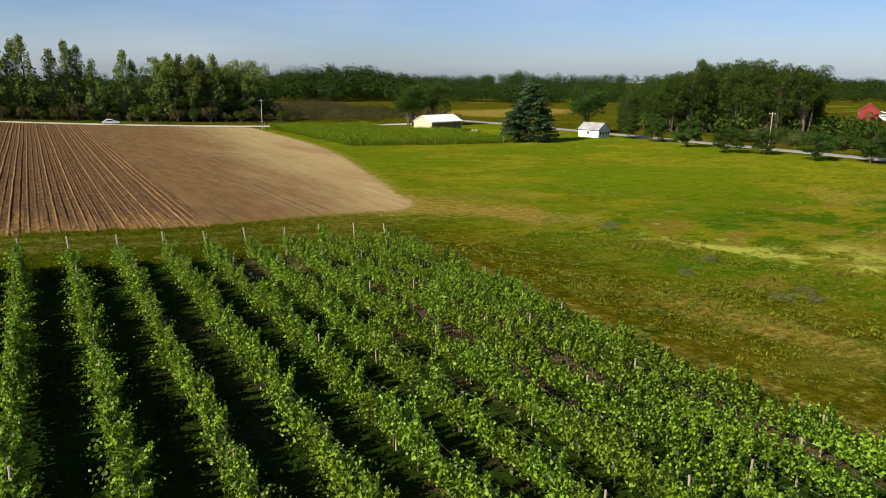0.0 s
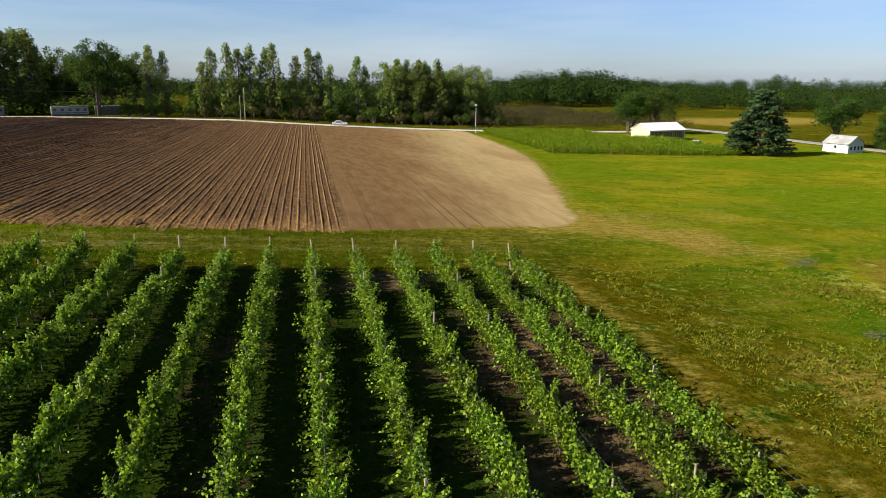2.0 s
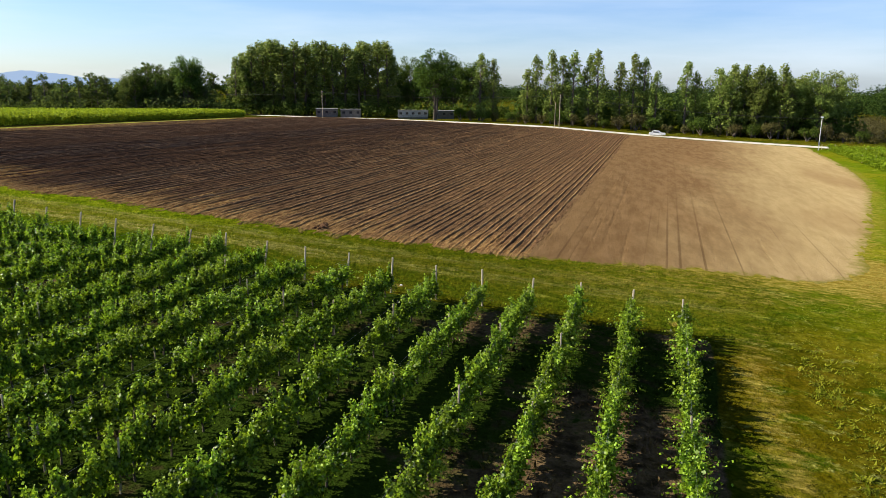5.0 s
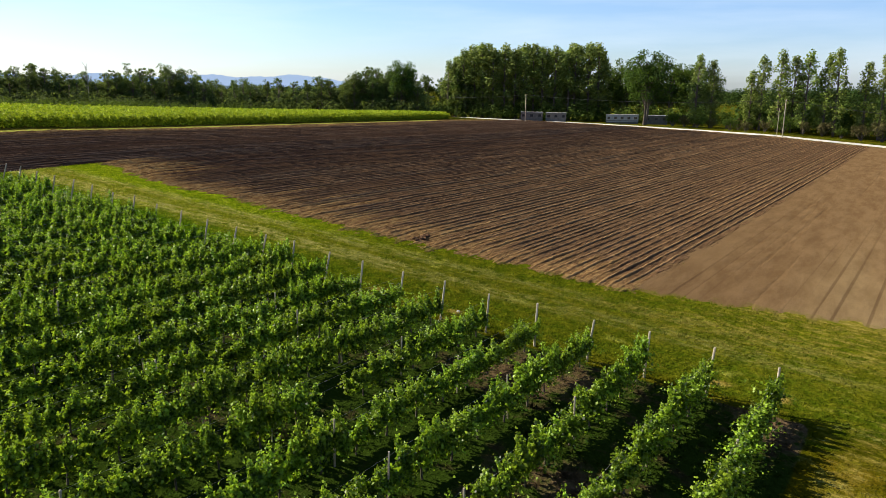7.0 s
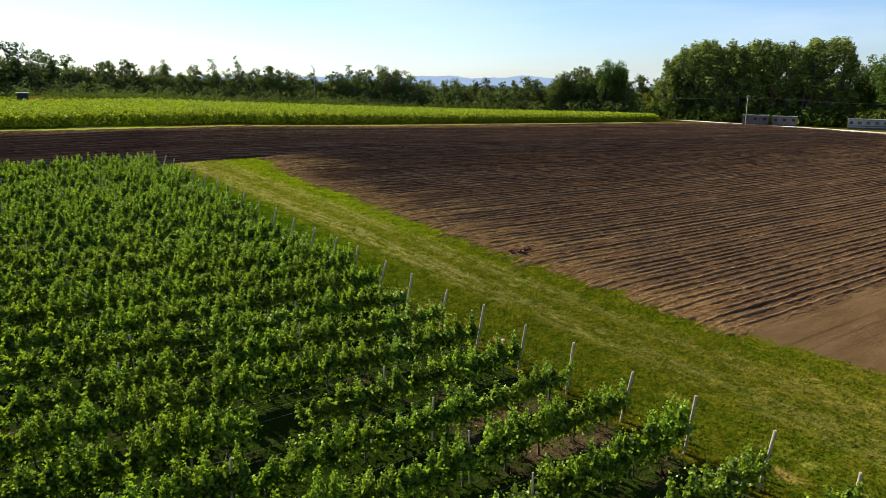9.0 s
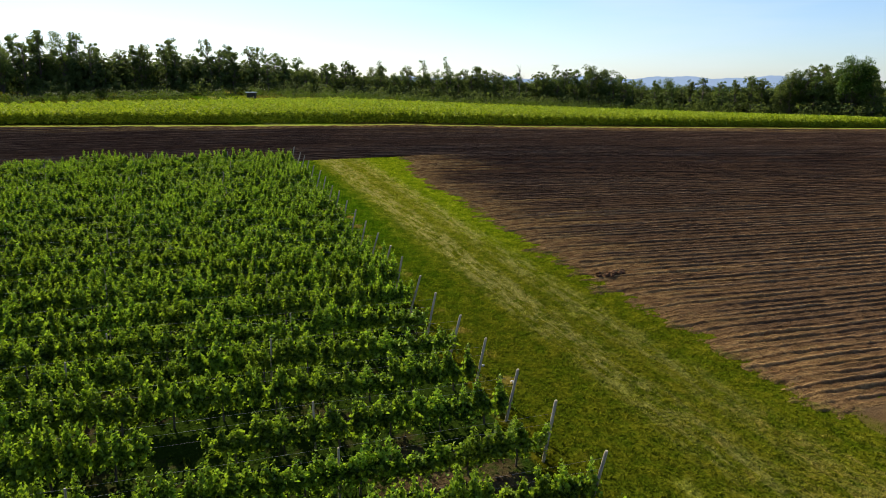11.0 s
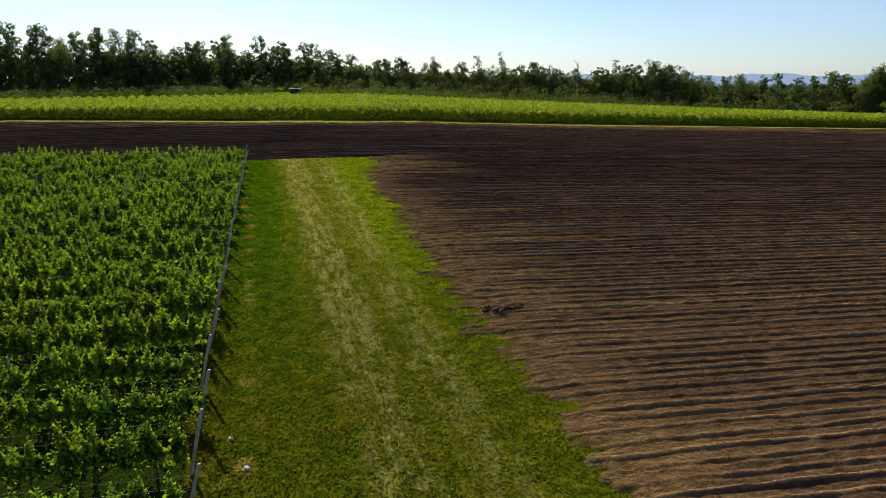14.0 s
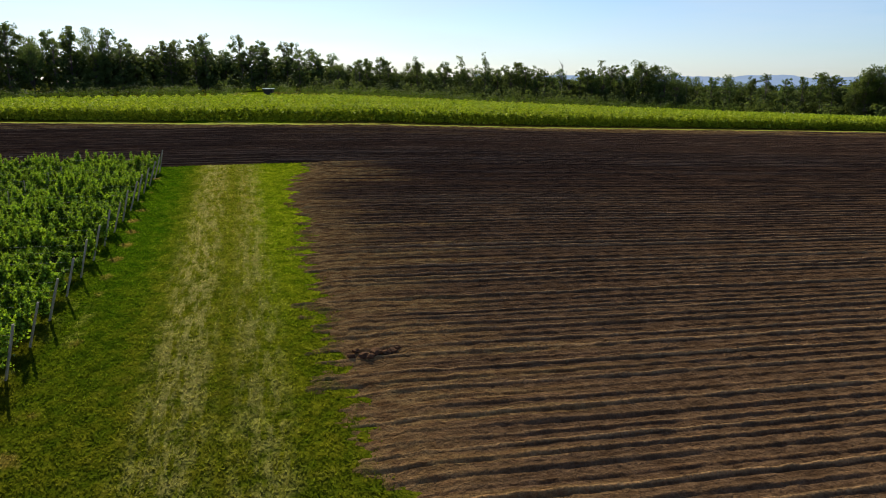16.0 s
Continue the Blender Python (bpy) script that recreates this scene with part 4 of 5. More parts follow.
for i in range(22):
    x = -14 + i * 4.9
    tree("shrub", x, 243 + tr.uniform(-1, 3), tr.uniform(3.5, 7.0), tr.uniform(0.7, 1.0), "dark roadside shrub under the poplars", "shrub", "roadside shrubs", M_BROWNSCRUB if i % 3 else M_WOODS, seed=i, name="shrub")
# poplar plantation behind the sheds
for i in range(46):
    row = i // 16
    f = ((i % 16) + 0.5 * (row % 2)) / 15
    x, y = -124 + 56 * f + tr.uniform(-1, 1) - row * 4, 262 + 17 * f + row * 7 + tr.uniform(-1, 1)
    tree("poplar", x, y, (22.0 + 5.6 * soft(np.array(f), 0.0, 0.2) + 1.0 * soft(np.array(f), 0.75, 0.95)) * tr.uniform(0.93, 1.04), 1.3, "tall poplar in a dense plantation block", group="poplar plantation", material=M_POPLAR, seed=i, name="poplar")
for i in range(10):
    tree("broad", -70 + i * 4, 296 + 4 * (i % 2), tr.uniform(22, 25), 0.9, "dark broadleaf tree behind the maple", group="wood behind the trailer", material=M_WOODS, seed=i)
tree("maple", -43.0, 256, 25.0, 0.98, "big dark green maple beside the trailer", material=M_MAPLE, seed=1, name="maple_tree")
for i in range(7):
    tree("shrub", -34 + i * 4.2, 252 + tr.uniform(0, 6), tr.uniform(3, 6), 0.9, "reddish brown shrub on waste ground", "shrub", "roadside shrubs", M_BROWNSCRUB if i % 2 else M_WOODS, seed=i, name="shrub")

# wood on the western skyline
edge_pts = np.array([(-205, -110), (-222, -30), (-232, 30), (-234, 80), (-226, 112), (-212, 137), (-196, 158), (-184, 180), (-165, 205), (-136, 224), (-119, 234)], float)
SKY_S = (0, 1, 1.5, 1.85, 2.1, 2.5, 2.9, 3.2, 3.6, 4.5, 5.4, 6.0, 6.9, 7.3, 7.7, 8.1, 8.4, 8.7, 9.0, 9.5, 10, 11)
SKY_H = (18.5, 19, 19, 17.0, 16.5, 14.6, 13.2, 10.6, 11.4, 10.4, 12.2, 11.0, 12.4, 11.0, 9.6, 10.4, 9.8, 12.0, 14.0, 14.5, 13, 13)


def edge_point(t):
    return np.interp(t, range(len(edge_pts)), edge_pts[:, 0]), np.interp(t, range(len(edge_pts)), edge_pts[:, 1])


along = np.linspace(0, len(edge_pts) - 1, 100)
for i, t in enumerate(along):
    for row in range(2 if t < 3 or i % 2 else 1):
        ex, ey = edge_point(t)
        tallness = np.interp(t, SKY_S, SKY_H) * tr.uniform(0.86, 1.26) * (1.0 if row else 0.92)
        x, y = ex - 7 * row + tr.uniform(-3, 3), ey + tr.uniform(-2, 2) + 4 * row
        kind = "woodland" if tr.rand() < 0.72 else ("broad" if tr.rand() < 0.6 else "sparse")
        tree(kind, x, y, tallness, {"woodland": 1.15, "broad": 0.85, "sparse": 1.2}[kind] * (1.0 if tallness < 16 else 0.85), "leafy broadleaf tree in a dark wood edge", group="western wood", material=M_WESTWOODS, seed=i * 2 + row)
for i, (x, y, h, w) in enumerate([(-224.5, 115.6, 13.9, 1.0), (-216, 129, 14.4, 1.0), (-212.3, 136.8, 16.0, 0.9), (-205.4, 145.6, 13.2, 1.0), (-201.8, 150.4, 12.4, 0.9), (-192.2, 169.4, 14.6, 0.95), (-232.4, 36, 16.4, 1.0), (-233.4, 65, 14.8, 1.0)]):
    tree("sparse", x, y, h, w * 1.1, "thin open tree rising above the wood edge", group="open trees above the wood", material=M_WESTWOODS, seed=i)
for i in range(12):
    tree("woodland", -162 + 4.2 * i + tr.uniform(-1, 1), 262 + tr.uniform(-4, 8), tr.uniform(15, 20), 1.0, "dark tree in the wood beside the plantation", group="wood beside the plantation", material=M_WOODS, seed=i)
tree("broad", -184.2, 180, 16.4, 0.95, "big full round tree above the wood edge", material=M_WESTWOODS, seed=2)
tree("broad", -180.5, 185, 14.0, 0.95, "big full round tree above the wood edge", material=M_WESTWOODS, seed=1)
tree("dead", -196.1, 157.7, 15.5, 0.8, "bare grey dead tree", material=M_WOODS, bark=M_PALEBARK, seed=1, name="dead_tree")
tree("maple", -122.5, 230.0, 20.3, 0.8, "tall round tree above the wood edge", material=M_MAPLE, seed=3)
tree("broad", -135.8, 224.1, 16.6, 0.9, "round light green tree at the wood edge", material=M_MAPLE, seed=2)

# right-hand side: trees by the barn, the pine, the round roadside trees and the wood
tree("maple", 119.5, 208, 13.2, 1.25, "broad green tree behind the barn", material=M_MAPLE, seed=1)
tree("maple", 127.5, 205.5, 15.8, 1.2, "tall dark broad tree behind the barn", material=M_WOODS, seed=2)
tree("maple", 123.5, 212, 13.5, 1.1, "dark broad tree behind the barn", material=M_WOODS, seed=3)
tree("pine", 117, 142.5, 15.6, 1.32, "dark spreading pine at the edge of the lawn", material=M_PINE, seed=0, name="pine_tree", sink=0.6)
for i, (x, y, h) in enumerate([(112.5, 144.5, 8.5), (120.5, 141, 9.5), (116.5, 146, 10.5)]):
    tree("pine", x, y, h, 1.3, "dark low bushy conifer around the pine", group="conifers round the pine", material=M_PINE, seed=i, name="conifer", sink=0.8)
tree("maple", 149.5, 156.5, 14.8, 1.1, "round green tree behind the white house", material=M_MAPLE, seed=0)
for i, (x, y, h, w) in enumerate([(149, 139, 8.2, 0.75), (147, 128, 6.6, 0.9), (143, 114.5, 7.0, 0.95), (141, 101.8, 6.0, 1.15), (145, 95.5, 5.4, 0.95), (144, 83, 5.8, 1.15), (149, 74.5, 7.4, 0.95), (151, 62, 7, 1.0)]):
    tree("round", x, y, h, w * 0.95, "small round dense tree along the lane", group="round trees along the lane", material=M_MAPLE, seed=i)
for i in range(44):
    f = i / 43
    x, y = 180 + 13 * f + tr.uniform(-5, 12), 163 - 46 * f + tr.uniform(-5, 5)
    tree("broad" if i % 3 else "maple", x, y, (12.5 + 5.0 * math.sin(math.pi * min(1, 0.12 + 1.02 * f)) + 10 * f) * tr.uniform(0.85, 1.05), 0.85, "big broadleaf tree in the wood beyond the lane", group="wood beyond the lane", material=M_WOODS, seed=i)
for i in range(64):
    f = i / 63
    tree("shrub", 165 + 8 * f + tr.uniform(0, 18), 122 - 70 * f + tr.uniform(-4, 4), tr.uniform(3.0, 4.6), 0.95, "low orchard tree beyond the lane", "tree", "orchard beyond the lane", M_MAPLE if i % 3 else M_SCRUB, seed=i)


# ---- far woods, scrub and hills ----
def clump_field(name, spots, material, label, category, per=26, card=0.16, lift=0.0):
    """Many crowns in one mesh: spots of x, y, radius, height."""
    r = np.random.RandomState(len(spots))
    P, N, S = [], [], []
    for x, y, rad, h in spots:
        z = ground_z(x, y)
        p, nn, s = blob(r, (x, y, z + h * 0.52 + lift), (rad, rad, h * 0.5), per, max(0.3, card * (rad + h)), 0.35, 0.22)
        p[:, 2] = np.maximum(p[:, 2], z + 0.1)
        P.append(p), N.append(nn), S.append(s)
    v, f = cards(np.concatenate(P), np.concatenate(N), np.concatenate(S), r)
    return tagged(new(name, mesh_from(name, v, f, material)), label, category, kind="stuff")


def polar(bearing, dist):
    return 20 - dist * math.sin(radians(bearing)), 30 + dist * math.cos(radians(bearing))


fr = np.random.RandomState(8)
spots = []
for i in range(820):
    b = fr.uniform(-78, 25)
    d = fr.uniform(420, 560) if b > -50 else fr.uniform(520, 720)
    x, y = polar(b, d)
    if b > -5 and d < 460:
        continue
    lie = np.interp(b, (-78, -50, -32, -28.3, -25.7, -22.5, -19.4, -18, -16, -10, 25), (11, 11, 13, 20, 22, 22.6, 20, 17, 13, 12, 11))
    tall = float(lie) * fr.uniform(0.72, 1.08) * d / 480
    spots.append((x, y, fr.uniform(5.5, 11.0), tall))
clump_field("far_woodland", spots, M_FARWOODS, "dark green woodland across the valley", "woodland", 340, 0.043)
spots = []
for i in range(1050):
    b = fr.uniform(-95, 75)
    d = fr.uniform(850, 1300)
    x, y = polar(b, d)
    ridge = 17.6 + 8.0 * math.exp(-((b + 38.8) / 1.1) ** 4) + 2.4 * math.exp(-((b + 41.8) / 1.3) ** 2) - (8 if b > 5 else 0)
    spots.append((x, y, fr.uniform(8, 14), 0.86 * ridge * fr.uniform(0.82, 1.0) * d / 1000))
clump_field("wooded_ridge", spots, M_FARWOODS, "long wooded ridge on the skyline", "woodland", 150, 0.060)

spots = [(x, y, fr.uniform(1.0, 2.4), fr.uniform(1.6, 3.3)) for x, y in ((fr.uniform(-226, -146), fr.uniform(-70, 190)) for i in range(620))
         if x > np.interp(y, edge_pts[:, 1], edge_pts[:, 0]) + 3 and not (abs(y - 61.5) < 6 and x > -186)]
clump_field("scrubland", spots, M_WOODS, "low green scrub and young trees beyond the crop", "scrub", 90, 0.075)
spots = [(x, y, fr.uniform(1.6, 3.6), fr.uniform(2.0, 4.0)) for x, y in ((fr.uniform(72, 165), fr.uniform(238, 400)) for i in range(620))]
clump_field("brown_scrubland", spots, M_BROWNSCRUB, "brown and olive scrub beyond the road", "scrub", 110, 0.065)

# hills emit a flat pale blue, distance haze painted as a glow
n = Nodes("hill haze glow")
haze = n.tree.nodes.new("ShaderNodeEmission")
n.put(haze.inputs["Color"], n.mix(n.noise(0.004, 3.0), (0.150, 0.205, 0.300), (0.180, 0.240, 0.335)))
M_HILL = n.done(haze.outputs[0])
hv, hf = [], []
for i in range(181):
    b = 38 + 34 * i / 180
    x, y = polar(b, 3600)
    top = 12 + 32 * soft(np.array(b), 39, 43) * (0.82 + 0.18 * math.sin(b * 0.9)) + 3 * math.sin(b * 2.3 + 1) + 1.0 * math.sin(b * 9)
    x2, y2 = polar(b, 4100)
    hv += [(x, y, -30), (x, y, float(top) * 0.6), (x * 0.5 + x2 * 0.5, y * 0.5 + y2 * 0.5, float(top) + 4), (x2, y2, -30)]
    if i:
        q = (i - 1) * 4
        hf += [(q + k, q + 4 + k, q + 5 + k, q + 1 + k) for k in range(3)]
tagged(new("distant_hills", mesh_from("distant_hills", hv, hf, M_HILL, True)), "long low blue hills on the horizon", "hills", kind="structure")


# ---- crops ----
def crop_rows(name, lines, material, label, tall, per_metre, leaf, spread_x, posts=False):
    """One thing a row: leafy plants along a straight line."""
    for i, (x0, y0, x1, y1) in enumerate(lines):
        r = np.random.RandomState(4000 + i)
        L = math.hypot(x1 - x0, y1 - y0)
        cnt = int(L * per_metre * (1.0 if posts else (2.4 if i < 2 else 0.7)))
        t = r.rand(cnt)
        x, y = x0 + (x1 - x0) * t + r.normal(0, spread_x, cnt), y0 + (y1 - y0) * t
        if not posts:
            x = field_left(y) - 6.6 - (i / 15) * (field_left(y) + 124 - 0.12 * (y - 10)) + r.normal(0, spread_x, cnt)
        k = r.rand(cnt) ** (0.8 if posts else 0.55)
        clump = 0.85 + 0.15 * np.sin(t * L * 3.1 + i) + 0.08 * r.normal(size=cnt)
        low = 0.15 if posts else (0.05 if i < 2 else 0.65)
        z = height(x, y) + low + (tall - low) * k * clump
        nn = np.stack((r.normal(0, 0.7, cnt), r.normal(0, 0.7, cnt), 0.45 + 0.3 * r.rand(cnt)), -1)
        size = leaf * r.uniform(0.6, 1.3, cnt)
        if not posts and i < 3:      # the dense outer face of the crop
            extra = int(L * 26)
            ey = y0 + (y1 - y0) * r.rand(extra)
            ex = field_left(ey) - 6.6 - (i / 15) * (field_left(ey) + 124 - 0.12 * (ey - 10)) + r.normal(0, 0.12, extra)
            x, y = np.concatenate((x, ex)), np.concatenate((y, ey))
            z = np.concatenate((z, height(ex, ey) + r.uniform(0.1, 1.55, extra)))
            nn = np.concatenate((nn, np.stack((r.choice((-1.0, 1.0), extra), r.normal(0, 0.4, extra), r.normal(0, 0.25, extra)), -1)))
            size = np.concatenate((size, r.uniform(0.35, 0.55, extra)))
        v, f = cards(np.stack((x, y, z), -1), nn, size, r)
        v = v - np.array((x0, y0, 0))
        if not posts:
            e = new(name, mesh_from(name, v, f, material))
            e.location = (x0, y0, 0)
            tagged(e, label, "crop row", kind="stuff")
            continue
        e = empty(name, pose(x0, y0, 0))
        under("foliage", mesh_from("foliage", v, f, material), e)
        if posts:
            for yy in (y0 + 0.4, (y0 + y1) / 2):
                p = under("post", LINE_POST[i % 3], e)
                p.location, p.scale = ((x1 - x0) * (yy - y0) / (y1 - y0), yy - y0, ground_z(x0, yy)), (0.9, 0.9, 1.02)
        tagged(e, label, "crop row", name + "s")


lines = []
for i in range(16):
    lines.append((-96.0 - 2 * i, -24.0, -90.0 - 2 * i, 215.0 + 0.8 * i))
crop_rows("crop_row", lines, M_CROP, "bright green tall crop in a long row", 2.15, 84, 0.30, 0.5)
lines = []
for i in range(17):
    x = 69 + 2.6 * i
    lines.append((x, 146.5 - 0.13 * (x - 66), x + 2.0, (203 if x < 100 else 178)))
crop_rows("young_vine_row", lines, M_YOUNGVINE, "bright green vine row on wooden posts", 1.9, 90, 0.30, 0.5, True)

# scattered crop verge, undergrowth
ur = np.random.RandomState(31)
spots = []
for i in range(300):
    t = ur.uniform(0, len(edge_pts) - 1)
    spots.append((np.interp(t, range(len(edge_pts)), edge_pts[:, 0]) + ur.uniform(2, 14), np.interp(t, range(len(edge_pts)), edge_pts[:, 1]) - ur.uniform(-2, 6), ur.uniform(2.0, 3.6), ur.uniform(3.0, 6.0)))
for i in range(950):
    t = ur.uniform(0, len(edge_pts) - 1)
    hh = 0.76 * np.interp(t, SKY_S, SKY_H)
    spots.append((np.interp(t, range(len(edge_pts)), edge_pts[:, 0]) - ur.uniform(2, 20), np.interp(t, range(len(edge_pts)), edge_pts[:, 1]) + ur.uniform(2, 16), ur.uniform(4, 6), hh * ur.uniform(0.85, 1.1)))
clump_field("wood_edge_undergrowth", spots, M_WESTWOODS, "dark undergrowth along the wood edge", "undergrowth", 70, 0.075)
spots = []
for i in range(90):
    f = ur.rand()
    spots.append((-128 + 62 * f, 256 + 17 * f + ur.uniform(-2, 4), ur.uniform(2.0, 3.4), ur.uniform(3, 7)))
for i in range(300):
    x = ur.uniform(-16, 92)
    spots.append((x, 258 + ur.uniform(-6, 22), ur.uniform(2.2, 4.2), ur.uniform(4.5, 12.0)))
for i in range(70):
    x = ur.uniform(-70, -22)
    spots.append((x, 283 + 0.15 * x + ur.uniform(-4, 8), ur.uniform(2.0, 3.6), ur.uniform(4, 8)))
clump_field("roadside_undergrowth", spots, M_WOODS, "dark undergrowth beneath the roadside trees", "undergrowth", 80, 0.075)
spots = []
for i in range(120):
    f = ur.rand()
    spots.append((180 + 17 * f + ur.uniform(-4, 16), 160 - 58 * f, ur.uniform(2.4, 4.5), ur.uniform(4, 8)))
clump_field("lane_wood_undergrowth", spots, M_WOODS, "dark undergrowth of the wood beyond the lane", "undergrowth", 80, 0.075)


# ---- grass blades ----
def blades(name, xs, ys, sizes, material, label, spread_n=0.35):
    r = np.random.RandomState(len(xs))
    c = np.stack((xs, ys, height(xs, ys) + sizes * 0.30), -1)
    a = r.uniform(0, 6.28, len(xs))
    nn = np.stack((0.5 * np.cos(a), 0.5 * np.sin(a), r.normal(0.45, spread_n, len(xs))), -1)
    v, f = cards(c, nn, sizes * 1.6, r, 0.30, 0.5)
    me = mesh_from(name, v, f, material)
    zs = ground_zones(xs, ys)
    at = me.color_attributes.new("zones", "FLOAT_COLOR", "POINT")
    at.data.foreach_set("color", np.repeat(np.stack(zs[:4], -1), 4, axis=0).astype(np.float32).ravel())
    at = me.attributes.new("pale", "FLOAT", "POINT")
    at.data.foreach_set("value", np.repeat(zs[4], 4).astype(np.float32))
    return tagged(new(name, me), label, "grass", kind="stuff")


M_WEED = leaf_material("dry weed", (0.160, 0.180, 0.022), (0.300, 0.310, 0.055), (0.30, 0.30, 0.05), 0.45, 0.7, 0.0)
br = np.random.RandomState(61)
bx, by = br.uniform(-44, 32, 150000), br.uniform(48.5, 63.5, 150000)
keep = (by < soil_edge_front(bx) + 1.1 * br.rand(150000) ** 2) & (br.rand(150000) > 0.7 * soft(bx, 14, 32))
blades("mown_grass", bx[keep], by[keep], br.uniform(0.05, 0.125, keep.sum()), M_BLADE, "short mown green grass strip")
bx, by = br.uniform(27, 84, 110000), 8 + 76 * br.rand(110000) ** 1.3
patch = value_noise(bx, by, 71, 6.0) + 0.6 * value_noise(bx, by, 72, 2.2)
keep = (patch > br.uniform(-0.6, 1.0, 110000)) & (bx > np.where(by > 57, tan_edge(by) + 1, lane(29.8, by)))
blades("meadow_grass", bx[keep], by[keep], br.uniform(0.05, 0.11, keep.sum()), M_BLADE, "rough green meadow grass")
bx, by = br.uniform(30, 76, 150000), br.uniform(8, 82, 150000)
patch = 0.8 * value_noise(bx, by, 73, 5.0) + 0.9 * value_noise(bx, by, 74, 0.9)
keep = (patch > br.uniform(0.1, 1.1, 150000)) & (bx > np.where(by > 57, tan_edge(by) + 2, lane(31, by)))
blades("meadow_weeds", bx[keep], by[keep], br.uniform(0.035, 0.085, keep.sum()), M_WEED, "pale flowering weeds and dry stems in the meadow")
# leafy tufts of pale weeds standing in the rough meadow
M_TUFT = leaf_material("pale weed tuft", (0.055, 0.078, 0.003), (0.250, 0.255, 0.026), (0.28, 0.30, 0.02), 0.35, 1.0, 0.0, 0.0)
tx, ty = br.uniform(30, 62, 15000), br.uniform(16, 50, 15000)
patch = 0.9 * value_noise(tx, ty, 81, 7.0) + 0.7 * value_noise(tx, ty, 82, 2.4)
keep = (patch > br.uniform(-0.7, 1.7, 15000)) & (tx > lane(31.5, ty))
tx, ty = np.repeat(tx[keep], 14), np.repeat(ty[keep], 14)
wide = np.repeat(0.08 + 0.24 * br.rand(keep.sum()) ** 2, 14)
tx, ty = tx + wide * br.normal(0, 0.6, len(tx)), ty + wide * br.normal(0, 0.6, len(tx))
blades("weed_tufts", tx, ty, wide * br.uniform(0.40, 0.75, len(tx)), M_TUFT, "pale yellow-green weed tufts in rough meadow")
bx, by = br.uniform(-30, 28, 24000), br.uniform(8, 48, 24000)
patch = value_noise(bx, by, 75, 3.0)
keep = patch > 0.0
blades("vineyard_weeds", bx[keep], by[keep], br.uniform(0.10, 0.30, keep.sum()), M_BLADE, "sparse weeds between the vine rows")
M_GREYWEED = leaf_material("grey weed", (0.070, 0.080, 0.030), (0.165, 0.170, 0.075), (0.14, 0.15, 0.06), 0.2, 0.8, 0.2)
for i, (x, y, rad) in enumerate([(43.5, 26.1, 0.9), (46.7, 26.4, 0.8), (45.2, 24.8, 0.6), (50.9, 49.5, 1.1), (52.6, 50.4, 0.8), (42.7, 33.4, 0.7), (49, 36, 0.6)]):
    r = np.random.RandomState(i + 5)
    c, nn, sz = blob(r, (0, 0, 0.2), (rad * 1.2, rad, 0.26), 520, 0.06)
    c[:, 2] = np.abs(c[:, 2])
    v, f = leaves(c, nn, sz, r)
    ob = new("weed_clump", mesh_from("weed_clump", v, f, M_GREYWEED))
    ob.matrix_world = pose(x, y, ground_z(x, y))
    tagged(ob, "low grey-leaved weed clump in the meadow", "weed", "grey weed clumps", "stuff")


# ---- buildings ----
M_WHITEMETAL = plain_material("white roof metal", (0.74, 0.75, 0.76), (0.84, 0.84, 0.83), 0.8, 0.45, 0.0, 0.5, 0.05, (1, 8, 1))
M_CREAM = plain_material("cream siding", (0.62, 0.53, 0.33), (0.72, 0.62, 0.41), 1.5, 0.7, bump=0.15, stretch=(6, 6, 0.4))
M_OLDWOOD = plain_material("old barn wood", (0.16, 0.11, 0.07), (0.30, 0.22, 0.14), 2.5, 0.85, bump=0.5, stretch=(6, 6, 0.5))
M_WHITEPAINT = plain_material("white paint", (0.66, 0.67, 0.66), (0.80, 0.80, 0.78), 1.2, 0.6, bump=0.1)
M_GREYROOF = plain_material("worn grey roof", (0.17, 0.17, 0.165), (0.46, 0.45, 0.43), 0.9, 0.8, bump=0.4)
M_REDROOF = plain_material("rust red roof", (0.16, 0.055, 0.035), (0.26, 0.09, 0.055), 1.0, 0.8, bump=0.3)
M_REDPAINT = plain_material("barn red paint", (0.20, 0.020, 0.02), (0.28, 0.035, 0.032), 1.5, 0.7, bump=0.3, stretch=(6, 6, 0.4))
M_DARKGLASS = plain_material("dark window glass", (0.02, 0.025, 0.03), (0.035, 0.04, 0.045), 1.0, 0.08, 0.0, 0.6, 0.0)
M_DULLROOF = plain_material("dull trailer roof", (0.16, 0.16, 0.16), (0.28, 0.28, 0.27), 1.5, 0.8, bump=0.2)
M_TARRED = plain_material("tarred boards", (0.018, 0.017, 0.016), (0.04, 0.036, 0.03), 3.0, 0.85, bump=0.4)
# siding grey set extra dark, painting the shade the trailers stand in
M_GREYSIDING = plain_material("grey siding", (0.075, 0.072, 0.064), (0.14, 0.135, 0.12), 1.2, 0.75, bump=0.2)
M_SILVER = plain_material("silver car paint", (0.62, 0.62, 0.62), (0.68, 0.68, 0.67), 1.0, 0.3, 0.15, 0.5, 0.0)
M_RUBBER = plain_material("black rubber", (0.012, 0.012, 0.012), (0.022, 0.022, 0.022), 5.0, 0.85, bump=0.1)
M_CONCRETE = plain_material("concrete", (0.36, 0.35, 0.33), (0.48, 0.47, 0.44), 1.5, 0.9, bump=0.3)


